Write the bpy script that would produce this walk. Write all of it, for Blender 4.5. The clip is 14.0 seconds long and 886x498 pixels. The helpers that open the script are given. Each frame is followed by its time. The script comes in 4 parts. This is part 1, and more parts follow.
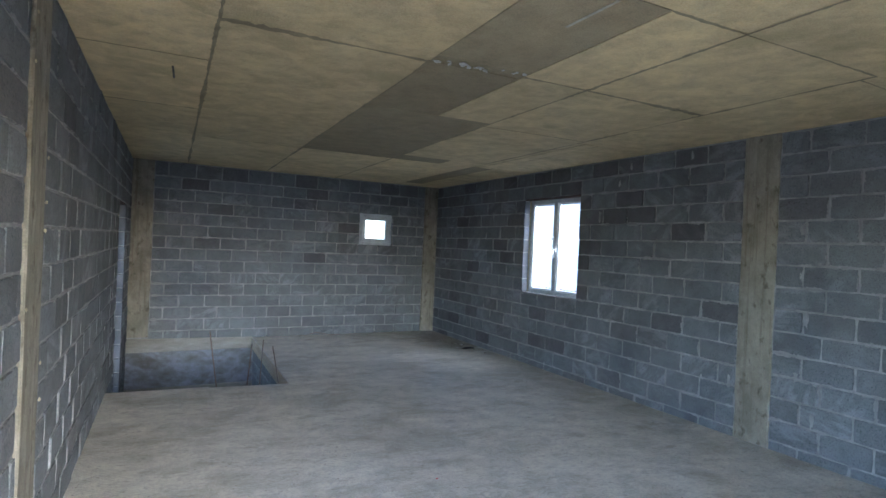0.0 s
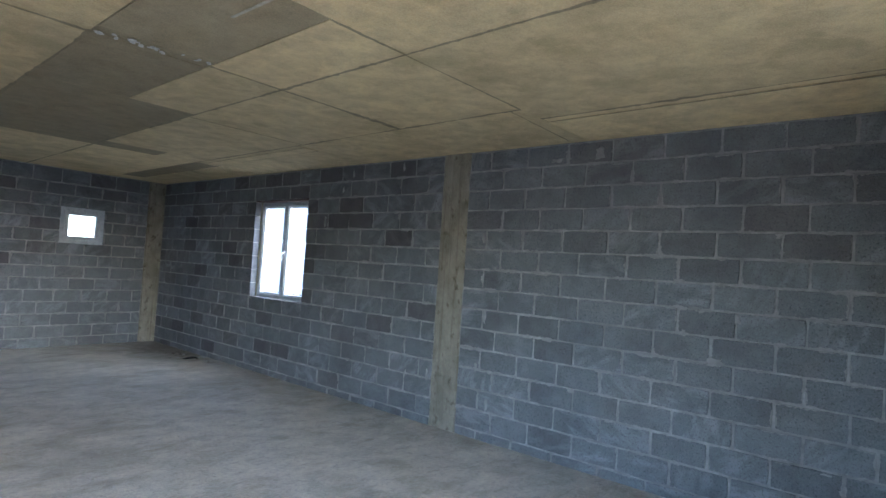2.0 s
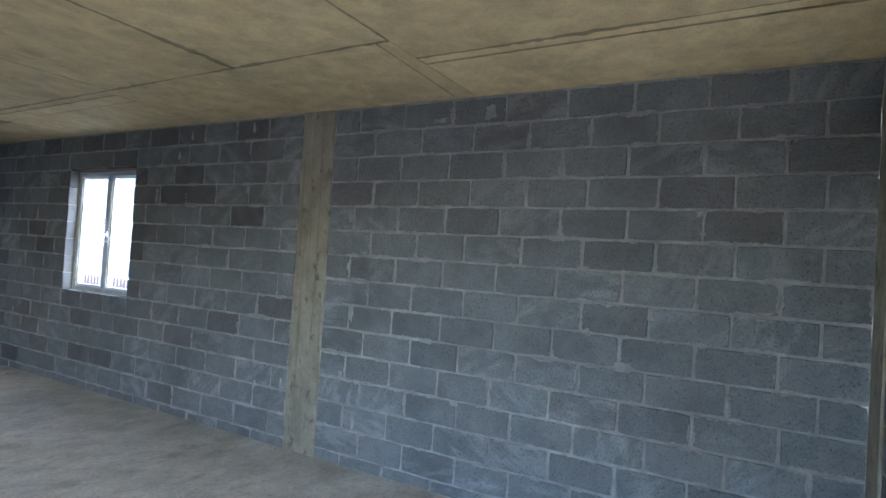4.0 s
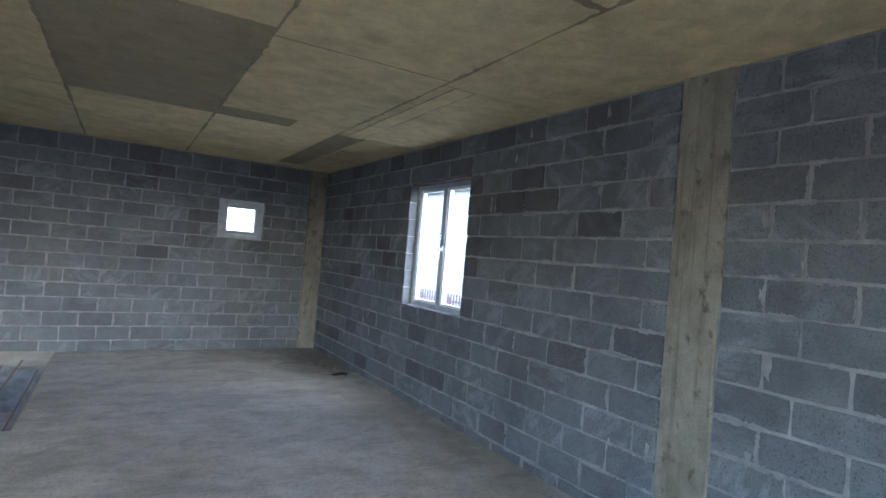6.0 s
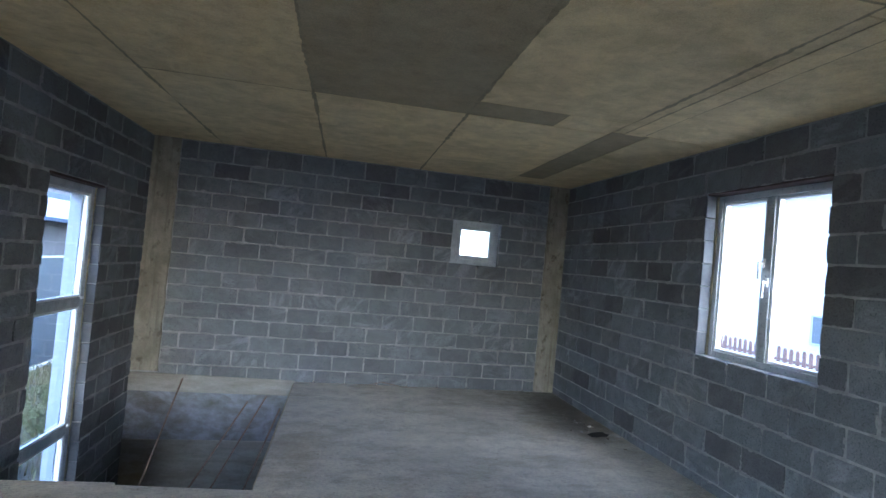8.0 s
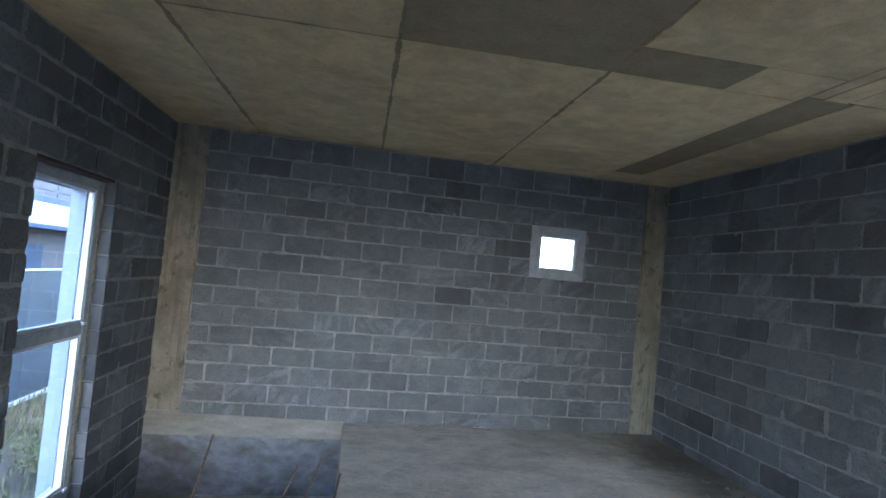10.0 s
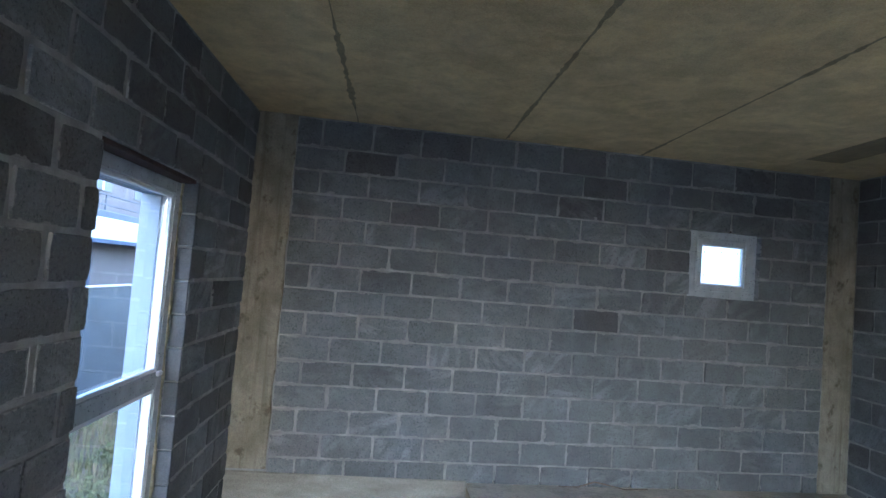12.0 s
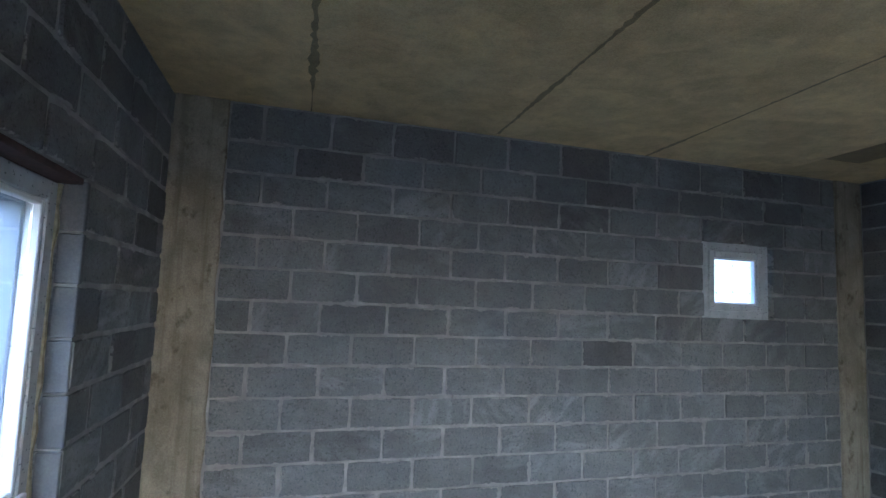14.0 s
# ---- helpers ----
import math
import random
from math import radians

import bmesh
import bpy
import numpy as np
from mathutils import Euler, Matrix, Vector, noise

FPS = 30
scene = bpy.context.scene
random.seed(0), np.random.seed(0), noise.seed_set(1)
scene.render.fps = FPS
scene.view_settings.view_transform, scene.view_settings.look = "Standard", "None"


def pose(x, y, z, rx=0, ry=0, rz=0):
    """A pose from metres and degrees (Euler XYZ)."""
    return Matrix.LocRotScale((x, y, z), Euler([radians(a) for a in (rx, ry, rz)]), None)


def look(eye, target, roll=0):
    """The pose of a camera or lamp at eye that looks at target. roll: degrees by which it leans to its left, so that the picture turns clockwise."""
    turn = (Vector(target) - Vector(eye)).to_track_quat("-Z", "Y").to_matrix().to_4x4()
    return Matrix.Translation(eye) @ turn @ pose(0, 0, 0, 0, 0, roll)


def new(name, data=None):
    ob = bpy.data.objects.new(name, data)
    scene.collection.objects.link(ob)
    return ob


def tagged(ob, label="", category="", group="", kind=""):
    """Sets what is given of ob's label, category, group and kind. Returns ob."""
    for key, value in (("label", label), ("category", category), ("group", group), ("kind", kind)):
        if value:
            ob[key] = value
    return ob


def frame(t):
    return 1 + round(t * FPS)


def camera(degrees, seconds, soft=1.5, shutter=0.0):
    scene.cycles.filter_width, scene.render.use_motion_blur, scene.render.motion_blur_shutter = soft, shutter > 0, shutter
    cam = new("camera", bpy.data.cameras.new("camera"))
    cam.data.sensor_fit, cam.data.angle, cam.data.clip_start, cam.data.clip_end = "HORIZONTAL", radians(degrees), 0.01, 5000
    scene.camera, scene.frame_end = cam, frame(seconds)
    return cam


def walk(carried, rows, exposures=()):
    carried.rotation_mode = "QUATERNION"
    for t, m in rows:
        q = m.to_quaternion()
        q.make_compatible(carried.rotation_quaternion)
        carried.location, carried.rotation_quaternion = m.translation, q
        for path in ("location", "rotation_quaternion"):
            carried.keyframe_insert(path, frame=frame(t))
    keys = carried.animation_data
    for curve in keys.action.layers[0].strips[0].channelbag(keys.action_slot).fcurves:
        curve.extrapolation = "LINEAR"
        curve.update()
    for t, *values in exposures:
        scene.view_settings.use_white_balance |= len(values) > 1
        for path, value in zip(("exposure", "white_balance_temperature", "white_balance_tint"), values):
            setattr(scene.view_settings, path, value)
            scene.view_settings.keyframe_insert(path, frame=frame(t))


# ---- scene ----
cam = camera(75.8, 14.0)
PATH = [
    (0, (-0.212, -0.416, 1.637), (0.687, 1.371, 1.627), 2.5),
    (0.5, (-0.206, -0.423, 1.638), (0.697, 1.362, 1.637), 3.1),
    (1, (-0.123, -0.485, 1.626), (0.851, 1.262, 1.632), 3.9),
    (1.5, (0.05, -0.618, 1.617), (1.252, 0.981, 1.649), 3.8),
    (2, (0.186, -0.757, 1.596), (1.71, 0.537, 1.662), 3.7),
    (2.2, (0.238, -0.748, 1.587), (1.862, 0.417, 1.656), 3.5),
    (4.3, (1.207, -0.184, 1.605), (2.947, 0.802, 1.647), 3.6),
    (4.5, (1.239, -0.075, 1.589), (2.925, 1.0, 1.629), 3.8),
    (4.8, (1.303, 0.115, 1.61), (2.919, 1.292, 1.655), 4.1),
    (5, (1.353, 0.239, 1.609), (2.93, 1.468, 1.653), 4.2),
    (5.5, (1.578, 0.512, 1.58), (2.925, 1.99, 1.632), 4.6),
    (6, (1.71, 0.802, 1.568), (2.724, 2.526, 1.6), 4.7),
    (6.5, (1.721, 1.119, 1.573), (2.599, 2.915, 1.61), 5.4),
    (7, (1.701, 1.473, 1.556), (2.469, 3.32, 1.589), 5.4),
    (7.5, (1.68, 1.854, 1.606), (2.236, 3.775, 1.643), 4.8),
    (8, (1.562, 2.244, 1.574), (1.937, 4.207, 1.628), 5.3),
    (8.5, (1.427, 2.531, 1.525), (1.769, 4.5, 1.606), 5.7),
    (11, (0.871, 4.22, 1.591), (1.131, 6.2, 1.687), 4.8),
    (11.5, (0.638, 4.472, 1.612), (0.856, 6.457, 1.721), 4.9),
    (12, (0.469, 4.839, 1.586), (0.67, 6.826, 1.688), 4.6),
    (12.5, (0.331, 5.155, 1.596), (0.489, 7.145, 1.726), 3.4),
    (13, (0.131, 5.445, 1.613), (0.263, 7.434, 1.778), 3.2),
    (13.5, (0.108, 5.714, 1.575), (0.332, 7.693, 1.762), 2.7),
    (14, (0.12, 5.878, 1.626), (0.629, 7.802, 1.82), 2.2),
]
EXPOSURES = [(0.0, 4.04, 5100, 10), (2.2, 4.18, 5200, 11), (4.5, 4.4, 5350, 10), (6.0, 4.18, 5150, 11), (8.5, 4.12, 5050, 11), (11.0, 4.12, 5000, 10), (14.0, 4.1, 5000, 11)]
walk(cam, [(t, look(eye, target, roll)) for t, eye, target, roll in PATH], EXPOSURES)

# ---- world and sun: bright overcast day ----
world = bpy.data.worlds.new("overcast_sky")
scene.world = world
world.use_nodes = True
wn = world.node_tree
sky = wn.nodes.new("ShaderNodeTexSky")
sky.sky_type = 'NISHITA'
sky.sun_disc = False
sky.sun_elevation = radians(31)
sky.sun_rotation = radians(167)
sky.air_density = 1.0
sky.dust_density = 1.5
sky.ozone_density = 1.0
wn.nodes["Background"].inputs["Strength"].default_value = 0.15
wn.links.new(sky.outputs["Color"], wn.nodes["Background"].inputs["Color"])
sun_data = bpy.data.lights.new("sun", 'SUN')
sun_data.energy = 0.65
sun_data.angle = radians(80)
sun_data.color = (1.0, 0.98, 0.95)
sun = new("sun", sun_data)
sun.matrix_world = look((0, 0, 16), (-6, 26, 0))

# ---- materials ----
def material(name):
    m = bpy.data.materials.new(name)
    m.use_nodes = True
    return m, m.node_tree, m.node_tree.nodes["Principled BSDF"]


def node(tree, kind, **values):
    n = tree.nodes.new(kind)
    for key, value in values.items():
        n.inputs[key.replace("_", " ")].default_value = value
    return n


def coords(tree, world_space=False):
    if world_space:
        return tree.nodes.new("ShaderNodeNewGeometry").outputs["Position"]
    return tree.nodes.new("ShaderNodeTexCoord").outputs["Object"]


def noise_tex(tree, vector, scale, detail=4.0, rough=0.6):
    n = node(tree, "ShaderNodeTexNoise", Scale=scale, Detail=detail, Roughness=rough)
    tree.links.new(vector, n.inputs["Vector"])
    return n.outputs["Fac"]


def swirl_tex(tree, vector, scale, distortion):
    n = node(tree, "ShaderNodeTexNoise", Scale=scale, Detail=5.0, Roughness=0.62, Distortion=distortion)
    tree.links.new(vector, n.inputs["Vector"])
    return n.outputs["Fac"]


def ramp(tree, fac, stops):
    n = tree.nodes.new("ShaderNodeValToRGB")
    els = n.color_ramp.elements
    while len(els) < len(stops):
        els.new(0.5)
    for el, (at, c) in zip(els, stops):
        el.position = at
        el.color = (c, c, c, 1) if isinstance(c, (int, float)) else (*c, 1)
    tree.links.new(fac, n.inputs["Fac"])
    return n.outputs["Color"]


def mix(tree, fac, a, b, blend='MIX'):
    n = tree.nodes.new("ShaderNodeMix")
    n.data_type, n.blend_type = 'RGBA', blend
    for sock, v in ((n.inputs[0], fac), (n.inputs[6], a), (n.inputs[7], b)):
        if isinstance(v, (int, float)):
            sock.default_value = v
        elif isinstance(v, tuple):
            sock.default_value = (*v, 1)
        else:
            tree.links.new(v, sock)
    return n.outputs[2]


def maths(tree, op, a, b):
    n = tree.nodes.new("ShaderNodeMath")
    n.operation = op
    for sock, v in zip(n.inputs, (a, b)):
        if isinstance(v, (int, float)):
            sock.default_value = v
        else:
            tree.links.new(v, sock)
    return n.outputs[0]


def bump(tree, bsdf, height, strength, distance):
    n = node(tree, "ShaderNodeBump", Strength=strength, Distance=distance)
    tree.links.new(height, n.inputs["Height"])
    tree.links.new(n.outputs["Normal"], bsdf.inputs["Normal"])


def stretched(tree, vector, sx, sy, sz):
    n = tree.nodes.new("ShaderNodeMapping")
    n.inputs["Scale"].default_value = (sx, sy, sz)
    tree.links.new(vector, n.inputs["Vector"])
    return n.outputs["Vector"]


BLOCK_LONG, BLOCK_TALL = 0.39, 0.185


def block_material(name, low, high, pale, spread, joined=False):
    """Porous concrete block: speckled aggregate, cement smears, each block its own grey."""
    m, t, b = material(name)
    if joined:
        rnd = t.nodes.new("ShaderNodeNewGeometry").outputs["Random Per Island"]
    else:
        rnd = t.nodes.new("ShaderNodeObjectInfo").outputs["Random"]
    pos = coords(t, True)
    shift = t.nodes.new("ShaderNodeVectorMath")
    shift.operation = 'ADD'
    t.links.new(pos, shift.inputs[0])
    t.links.new(maths(t, 'MULTIPLY', rnd, 37.0), shift.inputs[1])
    own = shift.outputs[0]
    grain = noise_tex(t, pos, 210, 3, 0.75)
    pores = noise_tex(t, pos, 70, 4, 0.7)
    cloud = noise_tex(t, own, 7.0, 6, 0.66)
    local = t.nodes.new("ShaderNodeVectorMath")
    local.operation = 'ADD'
    t.links.new(coords(t), local.inputs[0])
    t.links.new(maths(t, 'MULTIPLY', rnd, 53.0), local.inputs[1])
    tilt = node(t, "ShaderNodeMapping")
    tilt.vector_type = 'TEXTURE'
    t.links.new(local.outputs[0], tilt.inputs["Vector"])
    turn = t.nodes.new("ShaderNodeCombineXYZ")
    t.links.new(maths(t, 'ADD', maths(t, 'MULTIPLY', maths(t, 'FRACT', maths(t, 'MULTIPLY', rnd, 17.0), 0.0), 2.2), -0.7), turn.inputs[1])
    t.links.new(turn.outputs[0], tilt.inputs["Rotation"])
    tilt.inputs["Scale"].default_value = (1.0, 1.0, 0.34)
    smear = noise_tex(t, tilt.outputs["Vector"], 4.0, 5, 0.6)
    trowelled = ramp(t, maths(t, 'FRACT', maths(t, 'MULTIPLY', rnd, 29.0), 0.0), [(0.45, 0.08), (0.9, 0.6)])
    darker = noise_tex(t, pos, 1.5, 4, 0.6)
    base = mix(t, ramp(t, grain, [(0.3, 0.0), (0.7, 1.0)]), low, high)
    base = mix(t, ramp(t, cloud, [(0.36, 0.0), (0.7, 0.6)]), base, pale)
    base = mix(t, maths(t, 'MULTIPLY', ramp(t, smear, [(0.47, 0.0), (0.62, 1.0)]), trowelled), base, tuple(v * 1.4 for v in pale))
    base = mix(t, ramp(t, noise_tex(t, pos, 95, 3, 0.7), [(0.55, 0.0), (0.72, 0.55)]), base, tuple(v * 1.35 for v in pale))
    base = mix(t, ramp(t, pores, [(0.34, 0.65), (0.46, 0.0)]), base, tuple(v * 0.4 for v in low))
    base = mix(t, ramp(t, darker, [(0.48, 0.0), (0.66, 0.5)]), base, tuple(v * 0.75 for v in low))
    base = mix(t, 1.0, base, ramp(t, rnd, spread), 'MULTIPLY')
    # mortar squeezed over the arrises, here and there
    if not joined:
        gen = t.nodes.new("ShaderNodeSeparateXYZ")
        t.links.new(t.nodes.new("ShaderNodeTexCoord").outputs["Generated"], gen.inputs[0])
        rims = []
        for axis, size in ((0, BLOCK_LONG), (2, BLOCK_TALL)):
            g = gen.outputs[axis]
            rims.append(maths(t, 'MULTIPLY', maths(t, 'MINIMUM', g, maths(t, 'SUBTRACT', 1.0, g)), size))
        rim = maths(t, 'MINIMUM', rims[0], rims[1])
        reach = maths(t, 'ADD', maths(t, 'MULTIPLY', maths(t, 'SUBTRACT', noise_tex(t, pos, 6.0, 3, 0.5), 0.47), 0.07),
                      maths(t, 'MULTIPLY', maths(t, 'SUBTRACT', noise_tex(t, pos, 48.0, 3, 0.6), 0.5), 0.03))
        over = ramp(t, maths(t, 'MULTIPLY', maths(t, 'SUBTRACT', reach, rim), 100.0), [(0.0, 0.0), (0.35, 0.85)])
        base = mix(t, over, base, mix(t, grain, (0.22, 0.218, 0.21), (0.37, 0.366, 0.35)))
    t.links.new(base, b.inputs["Base Color"])
    b.inputs["Roughness"].default_value = 0.94
    h = maths(t, 'ADD', maths(t, 'MULTIPLY', pores, 0.8), maths(t, 'MULTIPLY', noise_tex(t, pos, 22, 4, 0.6), 0.7))
    bump(t, b, h, 0.8, 0.007)
    return m


BLOCK_GREY = ((0.101, 0.106, 0.110), (0.178, 0.186, 0.191), (0.216, 0.228, 0.233), [(0.0, 0.82), (0.12, 0.92), (0.5, 1.0), (1.0, 1.1)])
BLOCK_DARK_GREY = ((0.08, 0.081, 0.083), (0.146, 0.147, 0.149), (0.172, 0.173, 0.175), [(0.0, 0.75), (1.0, 1.2)])
MAT_BLOCK = block_material("concrete_block", *BLOCK_GREY)
MAT_BLOCK_DARK = block_material("dark_concrete_block", *BLOCK_DARK_GREY)
MAT_COURSES = block_material("concrete_block_courses", *BLOCK_GREY, True)
MAT_COURSES_DARK = block_material("dark_concrete_block_courses", *BLOCK_DARK_GREY, True)


def mortar_material():
    m, t, b = material("mortar")
    pos = coords(t, True)
    c = mix(t, ramp(t, noise_tex(t, pos, 9, 5, 0.65), [(0.35, 0.0), (0.65, 1.0)]), (0.23, 0.23, 0.222), (0.40, 0.398, 0.378))
    c = mix(t, ramp(t, noise_tex(t, pos, 2.3, 5, 0.65), [(0.4, 0.0), (0.62, 0.6)]), c, (0.17, 0.172, 0.172))
    t.links.new(c, b.inputs["Base Color"])
    b.inputs["Roughness"].default_value = 0.95
    bump(t, b, noise_tex(t, pos, 60, 5, 0.7), 0.7, 0.008)
    return m


MAT_MORTAR = mortar_material()


def concrete_material(name, dark, light, stain, streak=(1.0, 1.0, 1.0), stain_amount=0.5, island=False):
    m, t, b = material(name)
    pos = coords(t, True)
    big = noise_tex(t, stretched(t, pos, *streak), 1.7, 6, 0.62)
    fine = noise_tex(t, pos, 120, 3, 0.65)
    mid = noise_tex(t, stretched(t, pos, *streak), 7, 5, 0.6)
    c = mix(t, ramp(t, mid, [(0.3, 0.0), (0.7, 1.0)]), dark, light)
    c = mix(t, ramp(t, big, [(0.5, 0.0), (0.68, stain_amount)]), c, stain)
    spots = swirl_tex(t, stretched(t, pos, *streak), 3.1, 0.8)
    c = mix(t, ramp(t, spots, [(0.5, 0.0), (0.62, stain_amount * 0.7)]), c, tuple(v * 1.16 for v in light))
    c = mix(t, 0.5, c, ramp(t, noise_tex(t, pos, 26, 6, 0.75), [(0.3, 0.78), (0.5, 1.0), (0.7, 1.1)]), 'MULTIPLY')
    c = mix(t, 0.35, c, ramp(t, fine, [(0.3, 0.12), (0.7, 0.6)]), 'OVERLAY')
    if island:
        geo = t.nodes.new("ShaderNodeNewGeometry")
        c = mix(t, 1.0, c, ramp(t, geo.outputs["Random Per Island"], [(0.0, 0.88), (1.0, 1.1)]), 'MULTIPLY')
    t.links.new(c, b.inputs["Base Color"])
    b.inputs["Roughness"].default_value = 0.9
    h = maths(t, 'ADD', maths(t, 'MULTIPLY', mid, 0.7), maths(t, 'MULTIPLY', fine, 0.25))
    bump(t, b, h, 0.4, 0.005)
    return m


def column_material():
    m = concrete_material("column_concrete", (0.23, 0.207, 0.154), (0.345, 0.318, 0.25), (0.145, 0.127, 0.088), (1.3, 1.3, 0.8), 0.6)
    t = m.node_tree
    b = t.nodes["Principled BSDF"]
    old = b.inputs["Base Color"].links[0].from_socket
    pos = coords(t, True)
    spots = noise_tex(t, stretched(t, pos, 1, 1, 0.7), 12, 5, 0.6)
    runs = noise_tex(t, stretched(t, pos, 22, 22, 0.7), 1.0, 4, 0.6)
    c = mix(t, ramp(t, spots, [(0.57, 0.0), (0.68, 0.75)]), old, (0.08, 0.062, 0.036))
    c = mix(t, ramp(t, runs, [(0.52, 0.0), (0.68, 0.55)]), c, (0.12, 0.102, 0.067))
    t.links.new(c, b.inputs["Base Color"])
    return m


MAT_COLUMN = column_material()
MAT_BEAM = concrete_material("beam_concrete", (0.27, 0.252, 0.21), (0.37, 0.355, 0.305), (0.18, 0.158, 0.118), (0.6, 2, 2.5), 0.5)
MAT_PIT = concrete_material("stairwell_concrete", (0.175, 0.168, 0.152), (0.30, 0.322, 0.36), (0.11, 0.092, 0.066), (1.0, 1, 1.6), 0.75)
MAT_CEIL = concrete_material("ceiling_concrete", (0.56, 0.462, 0.258), (0.72, 0.6, 0.345), (0.42, 0.34, 0.178), (1, 1, 1), 0.55, True)
MAT_CEIL_DARK = concrete_material("ceiling_concrete_dark_board_print", (0.29, 0.238, 0.142), (0.375, 0.31, 0.19), (0.43, 0.36, 0.225), (1, 1, 1), 0.3, True)
MAT_SEAM = concrete_material("ceiling_seam", (0.23, 0.192, 0.115), (0.37, 0.31, 0.19), (0.17, 0.14, 0.085))


def floor_material():
    m, t, b = material("floor_screed")
    pos = coords(t, True)
    sweep = swirl_tex(t, stretched(t, pos, 0.8, 1.1, 1), 2.3, 0.9)
    cloud = noise_tex(t, pos, 0.8, 5, 0.6)
    fine = noise_tex(t, pos, 140, 3, 0.7)
    c = mix(t, ramp(t, sweep, [(0.25, 0.0), (0.75, 1.0)]), (0.52, 0.478, 0.39), (0.68, 0.638, 0.545))
    c = mix(t, ramp(t, cloud, [(0.48, 0.0), (0.64, 0.55)]), c, (0.37, 0.335, 0.265))
    mottle = noise_tex(t, pos, 5.5, 9, 0.74)
    c = mix(t, 0.75, c, ramp(t, mottle, [(0.3, 0.66), (0.5, 0.95), (0.7, 1.12)]), 'MULTIPLY')
    scuffs = swirl_tex(t, stretched(t, pos, 1.0, 2.2, 1), 6.5, 0.7)
    c = mix(t, ramp(t, scuffs, [(0.6, 0.0), (0.66, 0.4), (0.7, 0.0)]), c, (0.22, 0.2, 0.17))
    grit = noise_tex(t, pos, 34, 6, 0.75)
    c = mix(t, 0.8, c, ramp(t, grit, [(0.32, 0.7), (0.5, 1.0), (0.68, 1.12)]), 'MULTIPLY')
    pits = node(t, "ShaderNodeTexVoronoi", Scale=13.0)
    t.links.new(pos, pits.inputs["Vector"])
    c = mix(t, ramp(t, pits.outputs["Distance"], [(0.06, 0.7), (0.11, 0.0)]), c, (0.13, 0.115, 0.09))
    brown = noise_tex(t, stretched(t, pos, 1.0, 1.7, 1), 1.6, 7, 0.7)
    c = mix(t, ramp(t, brown, [(0.5, 0.0), (0.66, 0.5)]), c, (0.27, 0.225, 0.16))
    # darker brown round one point near the far right corner, with a noisy edge
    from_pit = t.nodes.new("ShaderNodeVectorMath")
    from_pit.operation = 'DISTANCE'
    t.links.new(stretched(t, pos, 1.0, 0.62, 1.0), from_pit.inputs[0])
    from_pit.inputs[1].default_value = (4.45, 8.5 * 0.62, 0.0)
    darker = maths(t, 'ADD', from_pit.outputs["Value"], maths(t, 'MULTIPLY', maths(t, 'SUBTRACT', noise_tex(t, pos, 3.5, 6, 0.7), 0.5), 1.3))
    c = mix(t, ramp(t, darker, [(0.25, 0.75), (0.85, 0.0)]), c, (0.17, 0.14, 0.105))
    c = mix(t, 0.45, c, ramp(t, fine, [(0.3, 0.1), (0.72, 0.75)]), 'OVERLAY')
    t.links.new(c, b.inputs["Base Color"])
    b.inputs["Roughness"].default_value = 0.88
    # raked strokes across the slab near the stair opening
    wave = node(t, "ShaderNodeTexWave", Scale=11.0, Distortion=3.5, Detail=3.0)
    wave.bands_direction = 'Y'
    t.links.new(pos, wave.inputs["Vector"])
    split = t.nodes.new("ShaderNodeSeparateXYZ")
    t.links.new(pos, split.inputs[0])
    near = ramp(t, maths(t, 'ADD', maths(t, 'MULTIPLY', split.outputs["X"], 0.4), 0.5), [(0.35, 1.0), (0.85, 0.0)])
    h = maths(t, 'ADD', maths(t, 'MULTIPLY', maths(t, 'MULTIPLY', wave.outputs["Fac"], near), 0.9),
              maths(t, 'ADD', maths(t, 'MULTIPLY', fine, 0.25), maths(t, 'MULTIPLY', noise_tex(t, pos, 14, 5, 0.6), 0.7)))
    bump(t, b, h, 0.75, 0.009)
    return m


MAT_FLOOR = floor_material()


def plain(name, colour, rough=0.6, metal=0.0, vary=0.25, scale=12.0):
    m, t, b = material(name)
    pos = coords(t, True)
    lo = tuple(v * (1 - vary) for v in colour)
    hi = tuple(min(1.0, v * (1 + vary)) for v in colour)
    c = mix(t, ramp(t, noise_tex(t, pos, scale, 5, 0.6), [(0.3, 0.0), (0.7, 1.0)]), lo, hi)
    t.links.new(c, b.inputs["Base Color"])
    b.inputs["Roughness"].default_value = rough
    b.inputs["Metallic"].default_value = metal
    return m


MAT_UPVC = plain("white_upvc", (0.78, 0.79, 0.80), 0.3, 0, 0.03)


def film_material():
    """Greyish protective film with rows of small printed marks."""
    m, t, b = material("printed_protective_film")
    pos = coords(t, True)
    cell = node(t, "ShaderNodeTexVoronoi", Scale=34.0)
    t.links.new(stretched(t, pos, 1, 1, 1.6), cell.inputs["Vector"])
    mark = ramp(t, cell.outputs["Distance"], [(0.17, 0.85), (0.22, 0.0)])
    broken = ramp(t, noise_tex(t, pos, 160, 2, 0.6), [(0.42, 0.0), (0.47, 1.0)])
    c = mix(t, ramp(t, noise_tex(t, pos, 11, 5, 0.6), [(0.35, 0.0), (0.7, 1.0)]), (0.36, 0.385, 0.405), (0.50, 0.53, 0.55))
    c = mix(t, maths(t, 'MULTIPLY', mark, broken), c, (0.09, 0.10, 0.11))
    t.links.new(c, b.inputs["Base Color"])
    b.inputs["Roughness"].default_value = 0.45
    return m


